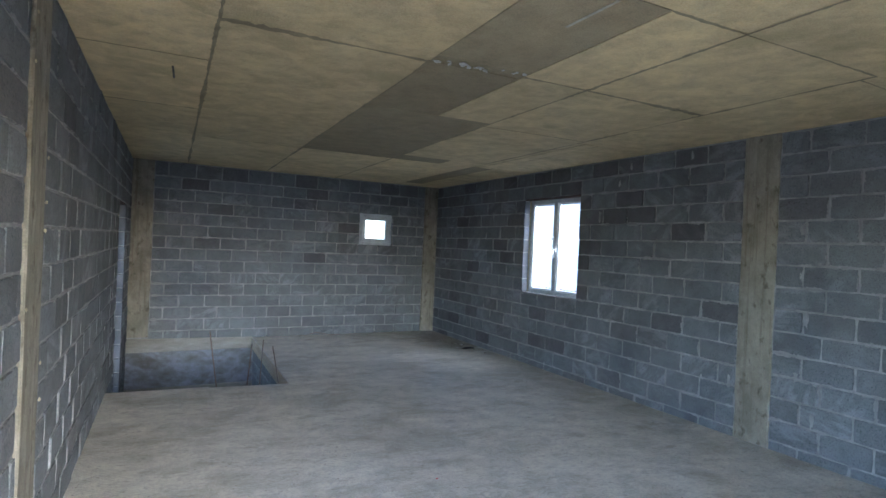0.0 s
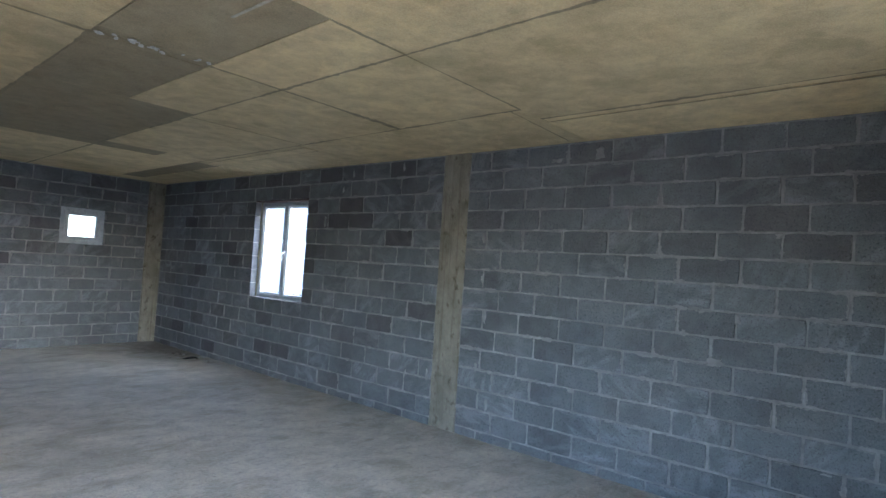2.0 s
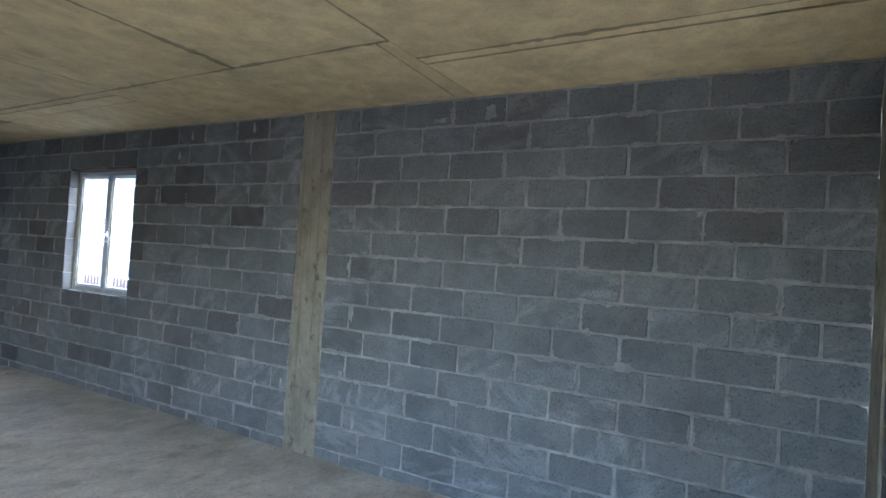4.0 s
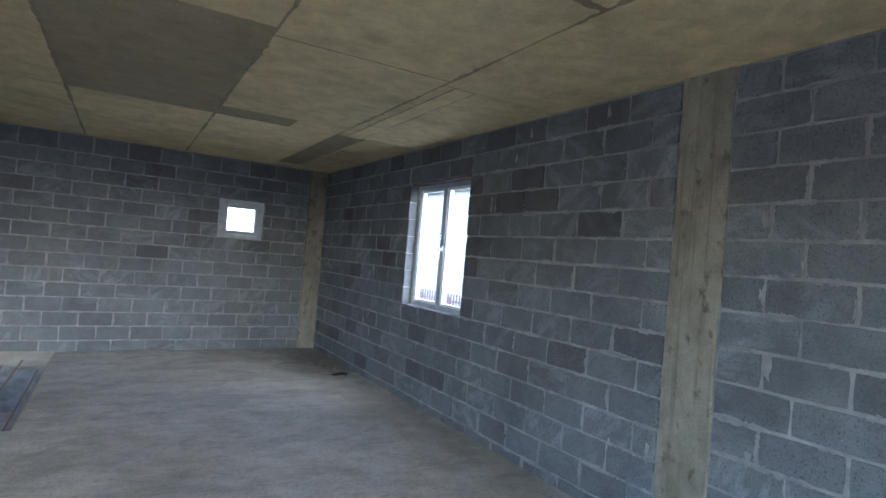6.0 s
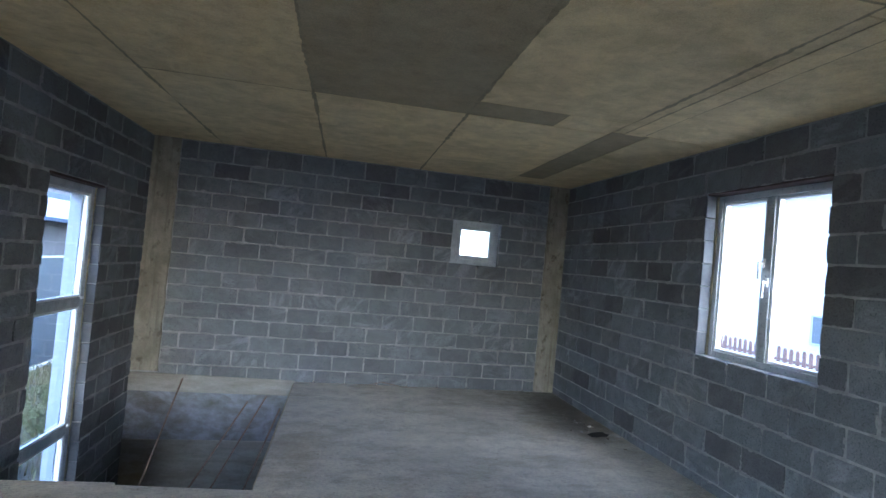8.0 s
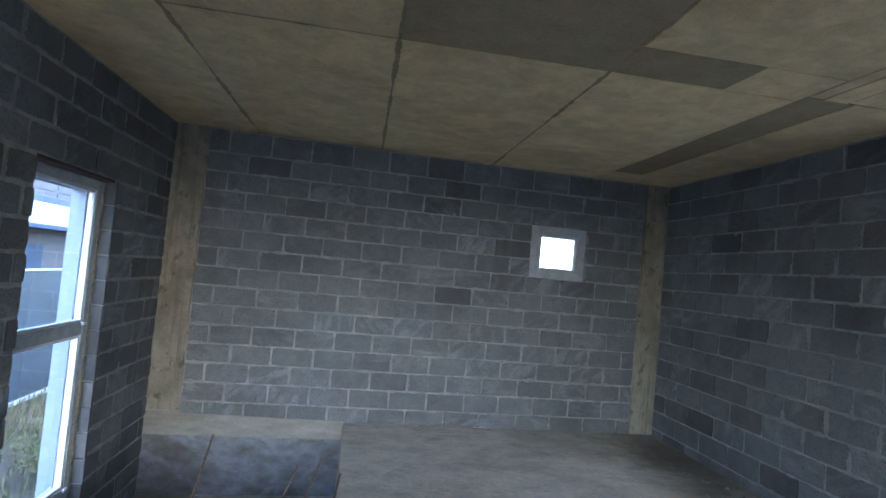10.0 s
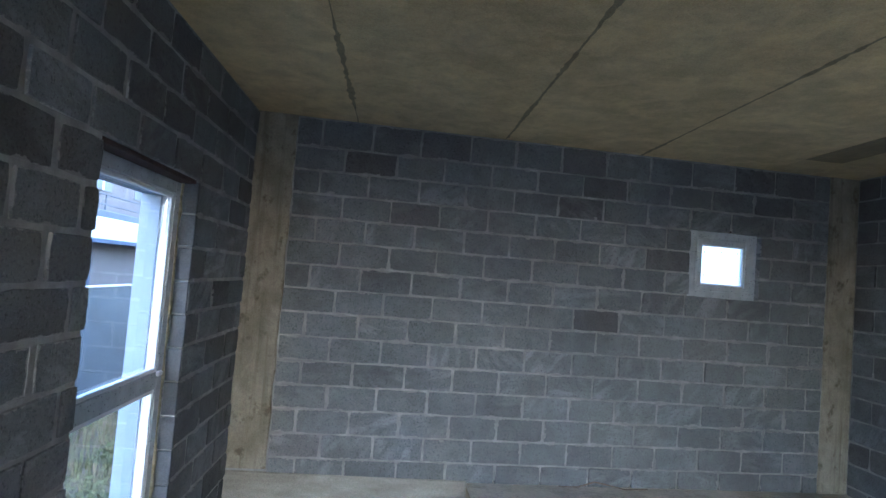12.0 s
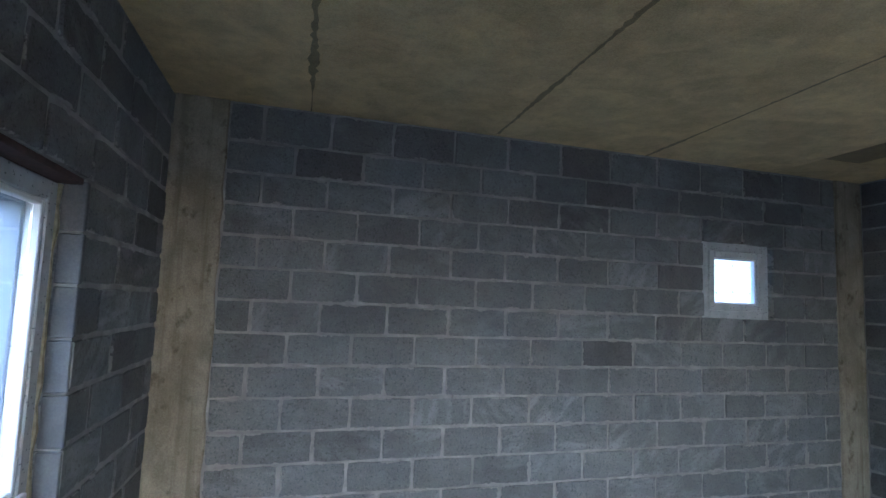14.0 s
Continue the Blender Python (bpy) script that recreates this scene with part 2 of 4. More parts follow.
MAT_FILM = film_material()
MAT_FOAM = plain("yellowish_mounting_foam", (0.40, 0.36, 0.24), 0.9, 0, 0.3, 40)
MAT_WOOD_DARK = plain("dark_red_brown_wood", (0.05, 0.026, 0.021), 0.8, 0, 0.4, 30)
MAT_RUST = plain("rusty_steel", (0.17, 0.118, 0.085), 0.75, 0.3, 0.4, 60)
MAT_REVEAL = plain("pale_blue_grey_paint", (0.165, 0.205, 0.26), 0.5, 0, 0.08)
MAT_HANDLE = plain("white_handle_plastic", (0.75, 0.76, 0.78), 0.35, 0, 0.03)
MAT_GREY_PLASTIC = plain("dark_grey_plastic", (0.10, 0.10, 0.11), 0.5, 0, 0.1)


def glass_material():
    m, t, b = material("window_glass")
    b.inputs["Base Color"].default_value = (0.97, 0.985, 1.0, 1)
    b.inputs["Roughness"].default_value = 0.0
    b.inputs["IOR"].default_value = 1.45
    b.inputs["Transmission Weight"].default_value = 1.0
    return m


MAT_GLASS = glass_material()


# ---- mesh helpers ----
def part(name, bm, mat, parent=None, label="", matrix=None):
    me = bpy.data.meshes.new(name)
    bm.to_mesh(me)
    bm.free()
    for mm in (mat if isinstance(mat, (list, tuple)) else [mat]):
        me.materials.append(mm)
    ob = new(name, me)
    if parent is not None:
        ob.parent = parent
    if matrix is not None:
        ob.matrix_basis = matrix
    if label:
        ob["label"] = label
    return ob


def empty(name, matrix):
    ob = new(name)
    ob.matrix_basis = matrix
    return ob


def add_box(bm, x0, x1, y0, y1, z0, z1, bevel=0.0):
    v = [bm.verts.new((x, y, z)) for x in (x0, x1) for y in (y0, y1) for z in (z0, z1)]
    fs = [bm.faces.new([v[i] for i in q]) for q in ((0, 1, 3, 2), (4, 6, 7, 5), (0, 4, 5, 1), (2, 3, 7, 6), (0, 2, 6, 4), (1, 5, 7, 3))]
    if bevel:
        es = list({e for f in fs for e in f.edges})
        bmesh.ops.bevel(bm, geom=es, offset=bevel, segments=1, affect='EDGES', profile=0.5)
    return v


def box(x0, x1, y0, y1, z0, z1, bevel=0.0):
    bm = bmesh.new()
    add_box(bm, x0, x1, y0, y1, z0, z1, bevel)
    bmesh.ops.recalc_face_normals(bm, faces=bm.faces)
    return bm


def rod(a, b, r, seg=8):
    bm = bmesh.new()
    a, b = Vector(a), Vector(b)
    q = (b - a).to_track_quat('Z', 'Y').to_matrix()
    rings = []
    for p in (a, b):
        rings.append([bm.verts.new(p + q @ Vector((r * math.cos(i * 6.2832 / seg), r * math.sin(i * 6.2832 / seg), 0))) for i in range(seg)])
    for i in range(seg):
        j = (i + 1) % seg
        bm.faces.new((rings[0][i], rings[0][j], rings[1][j], rings[1][i]))
    bm.faces.new(rings[0][::-1])
    bm.faces.new(rings[1])
    return bm


def solid_grid(us, zs, d0, d1, filled):
    """A wall body from d0 to d1, made of those cells of the grid us x zs that filled(u, z) accepts."""
    bm = bmesh.new()
    nu, nz = len(us) - 1, len(zs) - 1
    keep = {(i, k) for i in range(nu) for k in range(nz) if filled((us[i] + us[i + 1]) / 2, (zs[k] + zs[k + 1]) / 2)}
    cache = {}

    def v(i, d, k):
        key = (i, d, k)
        if key not in cache:
            cache[key] = bm.verts.new((us[i], d, zs[k]))
        return cache[key]

    for i, k in keep:
        bm.faces.new((v(i, d1, k), v(i, d1, k + 1), v(i + 1, d1, k + 1), v(i + 1, d1, k)))
        bm.faces.new((v(i, d0, k), v(i + 1, d0, k), v(i + 1, d0, k + 1), v(i, d0, k + 1)))
        for di, dk, a, b in ((-1, 0, (i, k), (i, k + 1)), (1, 0, (i + 1, k + 1), (i + 1, k)), (0, -1, (i + 1, k), (i, k)), (0, 1, (i, k + 1), (i + 1, k + 1))):
            if (i + di, k + dk) not in keep:
                bm.faces.new((v(a[0], d0, a[1]), v(b[0], d0, b[1]), v(b[0], d1, b[1]), v(a[0], d1, a[1])))
    bmesh.ops.recalc_face_normals(bm, faces=bm.faces)
    return bm


# ---- plan ----
CEIL = 2.75
GROUND = -1.75
LOW = -3.0
XR = 4.6
YB = -0.805
FA, FB = 9.288, 0.0393          # far wall: y = FA + FB x
LA, LB = -0.728, 0.0172         # left wall: x = LA + LB y
THICK = 0.2


def far_y(x):
    return FA + FB * x


def left_x(y):
    return LA + LB * y


def wall_frame(origin, direction, sign):
    """Local x = sign * distance along the wall, local y = into the room, z up."""
    d = Vector(direction).normalized()
    u = d * sign
    n = Vector((0, 0, 1)).cross(u)
    m = Matrix((u, n, (0, 0, 1))).transposed().to_4x4()
    m.translation = Vector(origin)
    return m


# u x n = z, n into the room
FRAME_RIGHT = wall_frame((XR, 0, 0), (0, 1, 0), 1)
FRAME_FAR = wall_frame((0, FA, 0), (1, FB, 0), -1)
FRAME_LEFT = wall_frame((LA, 0, 0), (LB, 1, 0), -1)
FRAME_STUB = wall_frame((0, YB, 0), (1, 0, 0), 1)
FRAME_BACK = wall_frame((0, -3.2, 0), (1, 0, 0), 1)

# ---- blocks ----
BLOCK_W, BLOCK_H, BLOCK_D = 0.386, 0.185, 0.188


def block_mesh(name, seed, width, mat):
    """One block, front face at y = 0 with worn irregular edges, centred in x, standing on z = 0."""
    rng = random.Random(seed)
    nx, nz = (5, 3) if width > 0.25 else (3, 3)
    ring = [(i / nx, 0.0) for i in range(nx)] + [(1.0, k / nz) for k in range(nz)] + [(1 - i / nx, 1.0) for i in range(nx)] + [(0.0, 1 - k / nz) for k in range(nz)]
    bm = bmesh.new()
    back, side, front = [], [], []
    tilt = rng.uniform(-0.003, 0.003)
    for a, c in ring:
        corner = a in (0.0, 1.0) and c in (0.0, 1.0)
        out = rng.uniform(-0.003, 0.0015) - (rng.uniform(0.0, 0.006) if corner else 0)
        x, z = (a - 0.5), (c - 0.5)
        lx, lz = x * width, z * BLOCK_H
        px = lx + (out if a == 1.0 else -out if a == 0.0 else 0)
        pz = lz + (out if c == 1.0 else -out if c == 0.0 else 0)
        ch = rng.uniform(0.0015, 0.0045)
        back.append(bm.verts.new((lx, -BLOCK_D, lz + BLOCK_H / 2)))
        side.append(bm.verts.new((px, -ch, pz + BLOCK_H / 2)))
        fx = px - (ch if a == 1.0 else -ch if a == 0.0 else 0)
        fz = pz - (ch if c == 1.0 else -ch if c == 0.0 else 0)
        front.append(bm.verts.new((fx, rng.uniform(-0.002, 0.0015) + tilt * 2 * x, fz + BLOCK_H / 2)))
    mid = bm.verts.new((rng.uniform(-0.05, 0.05) * width, rng.uniform(0.0, 0.003), BLOCK_H / 2))
    n = len(ring)
    for i in range(n):
        j = (i + 1) % n
        bm.faces.new((back[i], back[j], side[j], side[i]))
        bm.faces.new((side[i], side[j], front[j], front[i]))
        bm.faces.new((front[i], front[j], mid))
    bmesh.ops.recalc_face_normals(bm, faces=bm.faces)
    me = bpy.data.meshes.new(name)
    bm.to_mesh(me)
    bm.free()
    me.materials.append(mat)
    return me


FULL = [block_mesh("block_full", 100 + i, BLOCK_W, MAT_BLOCK) for i in range(14)]
HALF = [block_mesh("block_half", 200 + i, BLOCK_W / 2, MAT_BLOCK) for i in range(8)]
FULL_DARK = [block_mesh("block_full_dark", 300 + i, BLOCK_W, MAT_BLOCK_DARK) for i in range(5)]
HALF_DARK = [block_mesh("block_half_dark", 400 + i, BLOCK_W / 2, MAT_BLOCK_DARK) for i in range(4)]


def joined_mesh(pieces, name):
    """Many placed blocks as one mesh."""
    verts, faces, mats = [], [], []
    for me, m in pieces:
        base = len(verts)
        verts += [tuple(m @ v.co) for v in me.vertices]
        faces += [tuple(base + i for i in p.vertices) for p in me.polygons]
        mats += [int(me.materials[0] == MAT_BLOCK_DARK)] * len(me.polygons)
    out = bpy.data.meshes.new(name)
    out.from_pydata(verts, [], faces)
    out.materials.append(MAT_COURSES)
    out.materials.append(MAT_COURSES_DARK)
    out.polygons.foreach_set("material_index", mats)
    return out


def lay_blocks(wall, sign, rows, seed, dark=(), limit=300, near=None, wide=0.0, darker=None):
    """rows: (z0, z1, [(s0, s1, open0, open1)], first joint, module). Distances s run along the wall."""
    rng = random.Random(seed)
    placed = []
    for z0, z1, spans, joint, module in rows:
        for s0, s1, open0, open1 in spans:
            cuts = [s0]
            k = math.ceil((s0 + 0.07 - joint) / module)
            while joint + k * module < s1 - 0.07:
                cuts.append(joint + k * module + rng.uniform(-0.012, 0.012))
                k += 1
            cuts.append(s1)
            for i in range(len(cuts) - 1):
                g0 = rng.uniform(-0.006, 0.006) if (i == 0 and open0) else rng.uniform(0.004, 0.010) + wide * rng.random()
                g1 = rng.uniform(-0.006, 0.006) if (i == len(cuts) - 2 and open1) else rng.uniform(0.004, 0.010) + wide * rng.random()
                a, b = cuts[i] + g0, cuts[i + 1] - g1
                if b - a < 0.04:
                    continue
                w, c = b - a, (a + b) / 2
                is_dark = any(abs(c - ds) < 0.16 and z0 < dz < z1 for ds, dz in dark) or (darker is not None and rng.random() < darker(c, (z0 + z1) / 2))
                bank = (FULL_DARK if is_dark else FULL) if w > 0.27 else (HALF_DARK if is_dark else HALF)
                me = rng.choice(bank)
                width = BLOCK_W if w > 0.27 else BLOCK_W / 2
                gap = rng.uniform(0.010, 0.017) + wide * rng.uniform(0.2, 0.8)
                flip = -1 if rng.random() < 0.5 else 1
                m = Matrix.LocRotScale((sign * c, rng.uniform(-0.003, 0.003), z0 + gap / 2), Euler((0, rng.uniform(-0.006, 0.006), 0)),
                                       (w / width, 1, (z1 - z0 - gap) / BLOCK_H))
                placed.append((me, m, c, (z0 + z1) / 2))
    if near is not None:
        placed.sort(key=lambda q: abs(q[2] - near))
    for me, m, c, z in placed[:limit]:
        ob = new("block", me)
        ob.parent = wall
        ob.matrix_basis = m
    rest = placed[limit:]
    if rest:
        ob = new("block_courses", joined_mesh([(me, m) for me, m, c, z in rest], "block_courses"))
        ob.parent = wall
        tagged(ob, kind="stuff")


def wall_body(name, frame_matrix, sign, s_range, z_range, openings, label):
    """Mortar body 8 mm behind the block faces, with its openings cut through."""
    us = sorted({s_range[0], s_range[1], *[o[i] + d for o in openings for i, d in ((0, -0.008), (1, 0.008))]})
    zs = sorted({z_range[0], z_range[1], *[o[i] for o in openings for i in (2, 3)]})
    us = [u for u in us if s_range[0] <= u <= s_range[1]]
    zs = [z for z in zs if z_range[0] <= z <= z_range[1]]

    def filled(u, z):
        return not any(o[0] - 0.009 < u < o[1] + 0.009 and o[2] < z < o[3] for o in openings)

    bm = solid_grid(us, zs, -THICK, -0.008, filled)
    if sign < 0:
        for v in bm.verts:
            v.co.x = -v.co.x
        bmesh.ops.recalc_face_normals(bm, faces=bm.faces)
    ob = part(name, bm, MAT_MORTAR, None, "", frame_matrix)
    tagged(ob, label, "wall", kind="structure")
    return ob


def course_rows(z0, pitch, count, top, spans_of, joint_even, joint_odd, module):
    rows = []
    for k in range(count):
        a, b = z0 + pitch * k, min(z0 + pitch * (k + 1), top)
        if b - a < 0.05:
            continue
        if top - b < 0.05:
            b = top
        rows.append((a, b, spans_of(a, b), joint_even if k % 2 == 0 else joint_odd, module))
    return rows


def spans_with(openings, s0, s1):
    """Spans of a course between s0 and s1 that pass round the openings."""
    def spans(a, b):
        cuts, at, first = [], s0, False
        for o in sorted(openings):
            if min(b, o[3]) - max(a, o[2]) > 0.06 and o[1] > s0 and o[0] < s1:
                cuts.append((at, o[0], first, True))
                at, first = o[1], True
        cuts.append((at, s1, first, False))
        return cuts
    return spans


# openings: s0, s1, z0, z1
WIN_RIGHT = (5.31, 6.535, 1.0, 2.385)
WIN_FAR = (3.035, 3.685, 1.585, 2.185)
WIN_SIDE_ADDED = (-0.1, 1.8, 0.6, 2.3)       # unseen hole added in the left wall behind the first view, for side light
WIN_LEFT = (7.075, 8.115, -1.05, 2.02)
WIN_BACK = (-0.6, 2.2, 0.06, 2.4)   # wide glazed opening of the rear bay, behind the camera
PIL_RIGHT = (2.705, 3.035)
PIL_LEFT = (2.37, 2.70)

wall_right = wall_body("wall_right", FRAME_RIGHT, 1, (YB, 9.75), (0, CEIL), [WIN_RIGHT], "long grey concrete block wall with a two-sash window")
wall_far = wall_body("wall_far", FRAME_FAR, -1, (-0.75, XR), (0.02, CEIL), [WIN_FAR], "grey concrete block wall with a small square window")
wall_left = wall_body("wall_left", FRAME_LEFT, -1, (-3.4, 9.27), (LOW, CEIL), [WIN_LEFT, WIN_SIDE_ADDED], "grey concrete block wall with a tall stair window")
wall_back = wall_body("wall_back", FRAME_BACK, 1, (-0.78, 3.6), (0, CEIL), [WIN_BACK], "concrete block wall with a wide window opening")
wall_stub = wall_body("wall_stub", FRAME_STUB, 1, (3.25, XR), (0, CEIL), [], "short concrete block wall at the room corner")
wall_bay = wall_body("wall_bay", wall_frame((3.6, 0, 0), (0, 1, 0), 1), 1, (-3.4, YB - 0.201), (0, CEIL), [], "side wall of the rear bay")


# ---- concrete columns ----
def column(name, frame_matrix, sign, s0, s1, z0, z1, proud, label, seed):
    rng = random.Random(seed)
    bm = bmesh.new()
    n = 26
    loops = []
    for k in range(n + 1):
        z = z0 + (z1 - z0) * k / n
        e0, e1 = rng.uniform(-0.006, 0.006), rng.uniform(-0.006, 0.006)
        a, b = s0 + e0, s1 + e1
        pts = [(a, -0.15), (a, proud - 0.008), (a + 0.008, proud), ((a * 2 + b) / 3, proud + rng.uniform(-0.002, 0.002)),
               ((a + b * 2) / 3, proud + rng.uniform(-0.002, 0.002)), (b - 0.008, proud), (b, proud - 0.008), (b, -0.15)]
        loops.append([bm.verts.new((sign * p, d, z)) for p, d in pts])
    for la, lb in zip(loops, loops[1:]):
        for i in range(len(la) - 1):
            bm.faces.new((la[i], la[i + 1], lb[i + 1], lb[i]))
    bm.faces.new(loops[-1])
    bmesh.ops.recalc_face_normals(bm, faces=bm.faces)
    ob = part(name, bm, MAT_COLUMN, None, "", frame_matrix)
    return tagged(ob, label, "column", kind="structure")


column("column", FRAME_RIGHT, 1, PIL_RIGHT[0], PIL_RIGHT[1], 0, CEIL, 0.008, "yellowish cast concrete column flush in block wall", 1)
column("column", FRAME_LEFT, -1, PIL_LEFT[0], PIL_LEFT[1], 0, CEIL, 0.012, "cast concrete column with foam drips in block wall", 2)
column("column", FRAME_FAR, -1, -0.61, -0.28, 0.06, CEIL, 0.006, "stained concrete corner column above the stairwell", 3)
column("column", FRAME_FAR, -1, 4.335, XR + 0.05, 0, CEIL, 0.006, "pale concrete corner column in block wall", 4)
column("column", FRAME_STUB, 1, 4.28, XR, 0, CEIL, 0.01, "dark concrete column in the room corner", 5)

# ---- floor slab with the stair opening ----
bm = bmesh.new()
outline = [(-1.0, -3.45), (4.85, -3.45), (4.85, 9.8), (1.262, 9.8), (1.252, 9.33), (1.215, 6.9), (1.195, 6.12), (0.76, 6.145), (0.352, 6.17), (0.345, 6.21), (-1.0, 6.23)]
top = [bm.verts.new((x, y, 0)) for x, y in outline]
f = bm.faces.new(top)
ext = bmesh.ops.extrude_face_region(bm, geom=[f])
for v in [g for g in ext["geom"] if isinstance(g, bmesh.types.BMVert)]:
    v.co.z = -0.18
bmesh.ops.recalc_face_normals(bm, faces=bm.faces)
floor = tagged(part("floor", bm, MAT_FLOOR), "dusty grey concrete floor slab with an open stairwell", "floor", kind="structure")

# ---- ceiling slab with formwork board prints ----
bm = bmesh.new()
rng = random.Random(7)


def skew(x, y):
    return x + 0.022 * (y - 4.0)


def panel(x0, x1, y0, y1, dark=False, drop=None):
    z = CEIL + (rng.uniform(0.0, 0.003) if drop is None else drop)
    g = rng.uniform(0.002, 0.006)
    low = [bm.verts.new((skew(x, y) + dx, y + dy, z)) for x, y, dx, dy in ((x0, y0, g, g), (x1, y0, -g, g), (x1, y1, -g, -g), (x0, y1, g, -g))]
    up = [bm.verts.new((v.co.x, v.co.y, CEIL + 0.02)) for v in low]
    fs = [bm.faces.new(low[::-1])] + [bm.faces.new((low[i], low[(i + 1) % 4], up[(i + 1) % 4], up[i])) for i in range(4)]
    for q in fs:
        q.material_index = 1 if dark else 0


C0, C1, C2, C3, C4 = 0.06, 1.25, 2.42, 3.60, 4.9
for x0, x1, ys in ((-1.1, C0, (-3.45, -1.0, 1.4, 3.5, 5.05, 6.45, 9.8)), (C0, C1, (-3.45, -1.9, 0.3, 2.72, 4.05, 6.52, 9.8)),
                   (C2, C3, (1.46, 2.68, 4.1, 6.16)), (C3, C4, (1.46, 4.2)), (C2, 3.88, (-3.45, -1.0, 1.46)), (3.98, C4, (-3.45, -0.9, 1.46))):
    for y0, y1 in zip(ys, ys[1:]):
        panel(x0, x1, y0, y1)
panel(3.88, 3.98, -3.45, 1.46, False, 0.004)
panel(C1, C2, -3.45, -1.0)
panel(C1, C2, -1.0, 1.45)
panel(C1, 1.90, 1.45, 2.60, True)
panel(C1, 1.90, 2.72, 3.98, True)
panel(1.90, C2, 1.45, 2.66)
panel(1.90, C2, 2.66, 3.98)
panel(C1, C2, 3.98, 6.53, True)
panel(C1, C2, 6.53, 9.8)
panel(C2, 3.12, 6.16, 6.53, True)
panel(3.12, C3, 6.16, 6.53)
panel(C2, C3, 6.53, 9.8)
panel(C3, 3.70, 4.2, 6.45)
panel(3.70, 3.86, 4.2, 6.45, False, -0.003)
panel(3.86, C4, 4.2, 6.45)
panel(C3, 3.92, 6.45, 9.0, True)
panel(3.92, C4, 6.45, 9.0)
panel(C3, C4, 9.0, 9.8)


def seam_ribbon(a, b, width, seed):
    """Brown stain with ragged edges along a board joint."""
    r = random.Random(seed)
    n = max(6, int((Vector(b) - Vector(a)).length / 0.035))
    d = (Vector(b) - Vector(a)).normalized()
    side = Vector((-d.y, d.x))
    prev = None
    for i in range(n + 1):
        f = i / n
        p = Vector(a).lerp(Vector(b), f)
        k = max(0.0, 0.55 + 0.9 * noise.noise((p.x * 1.7, p.y * 1.7, seed)))
        w0, w1 = 1.45 * width * k * r.uniform(0.15, 0.6), 1.45 * width * k * r.uniform(0.15, 0.6)
        q = [p + side * (w0 + 0.0015), p - side * (w1 + 0.0015)]
        cur = [bm.verts.new((skew(v.x, v.y), v.y, CEIL - 0.0012)) for v in q]
        if prev:
            f4 = bm.faces.new((prev[0], cur[0], cur[1], prev[1]))
            f4.material_index = 2
        prev = cur


for k, (a, b, w) in enumerate((((C0, -1.0), (C0, 9.3), 0.035), ((C1, 2.7), (C1, 9.3), 0.032), ((C2, 1.4), (C2, 9.4), 0.034), ((C3, 1.46), (C3, 6.4), 0.034), ((3.88, -1.5), (3.88, 1.46), 0.03), ((3.98, -1.5), (3.98, 1.46), 0.016), ((C2, -1.0), (C2, 1.4), 0.03),
                               ((0.06, 2.72), (C1, 2.72), 0.06), ((1.9, 2.66), (C3, 2.68), 0.05), ((1.9, 1.45), (C3, 1.46), 0.035), ((C2, 4.1), (C3, 4.1), 0.022),
                               ((C0, 6.52), (C1, 6.52), 0.02), ((-0.7, 5.05), (C0, 5.05), 0.025), ((-0.7, 3.5), (C0, 3.5), 0.02), ((C3, 1.55), (4.6, 1.6), 0.02),
                               ((3.70, 4.2), (3.70, 6.4), 0.02), ((3.86, 4.2), (3.86, 6.4), 0.02))):
    seam_ribbon(a, b, w, 900 + k)
# slab above the board prints
first = len(bm.faces)
add_box(bm, -1.1, 4.9, -3.45, 9.8, CEIL + 0.006, CEIL + 0.2)
bm.faces.ensure_lookup_table()
for q in bm.faces[first:]:
    q.material_index = 2
bmesh.ops.recalc_face_normals(bm, faces=bm.faces)
ceiling = tagged(part("ceiling", bm, [MAT_CEIL, MAT_CEIL_DARK, MAT_SEAM]), "bare concrete ceiling slab with plywood formwork prints", "ceiling", kind="structure")

# ---- stairwell below the floor ----
bm = bmesh.new()
for s0, s1, d, z0, z1 in ((-0.75, 1.255, 0.016, -0.17, 0.05),):
    add_box(bm, -s1, -s0, -0.2, d, z0, z1, 0.006)
for v in bm.verts:
    if v.co.z > -0.1:
        v.co.z -= 0.03 * (1.0 - (v.co.x + 1.255) / 2.0) + 0.006
bmesh.ops.recalc_face_normals(bm, faces=bm.faces)
tagged(part("floor_edge_beam", bm, MAT_BEAM, None, "", FRAME_FAR), "pale rough concrete floor edge beam over the stairwell", "beam", kind="structure")
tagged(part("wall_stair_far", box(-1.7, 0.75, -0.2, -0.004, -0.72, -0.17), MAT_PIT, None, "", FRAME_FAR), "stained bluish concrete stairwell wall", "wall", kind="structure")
tagged(part("wall_stair_low", box(-1.7, 0.75, -0.2, 0.014, LOW, -0.72), MAT_BEAM, None, "", FRAME_FAR), "pale concrete lower stairwell wall", "wall", kind="structure")
stair_side = tagged(part("wall_stair_side", box(1.275, 1.46, 6.75, 9.4, LOW, -0.18), MAT_MORTAR), "block wall under the slab beside the stairwell", "wall", kind="structure")
MAT_FORM = concrete_material("weathered_formwork_board", (0.36, 0.29, 0.19), (0.50, 0.42, 0.29), (0.22, 0.17, 0.11), (6, 0.5, 6), 0.5)
bm = box(0.002, 0.010, 0.03, 3.08, -0.176, -0.008, 0.002)
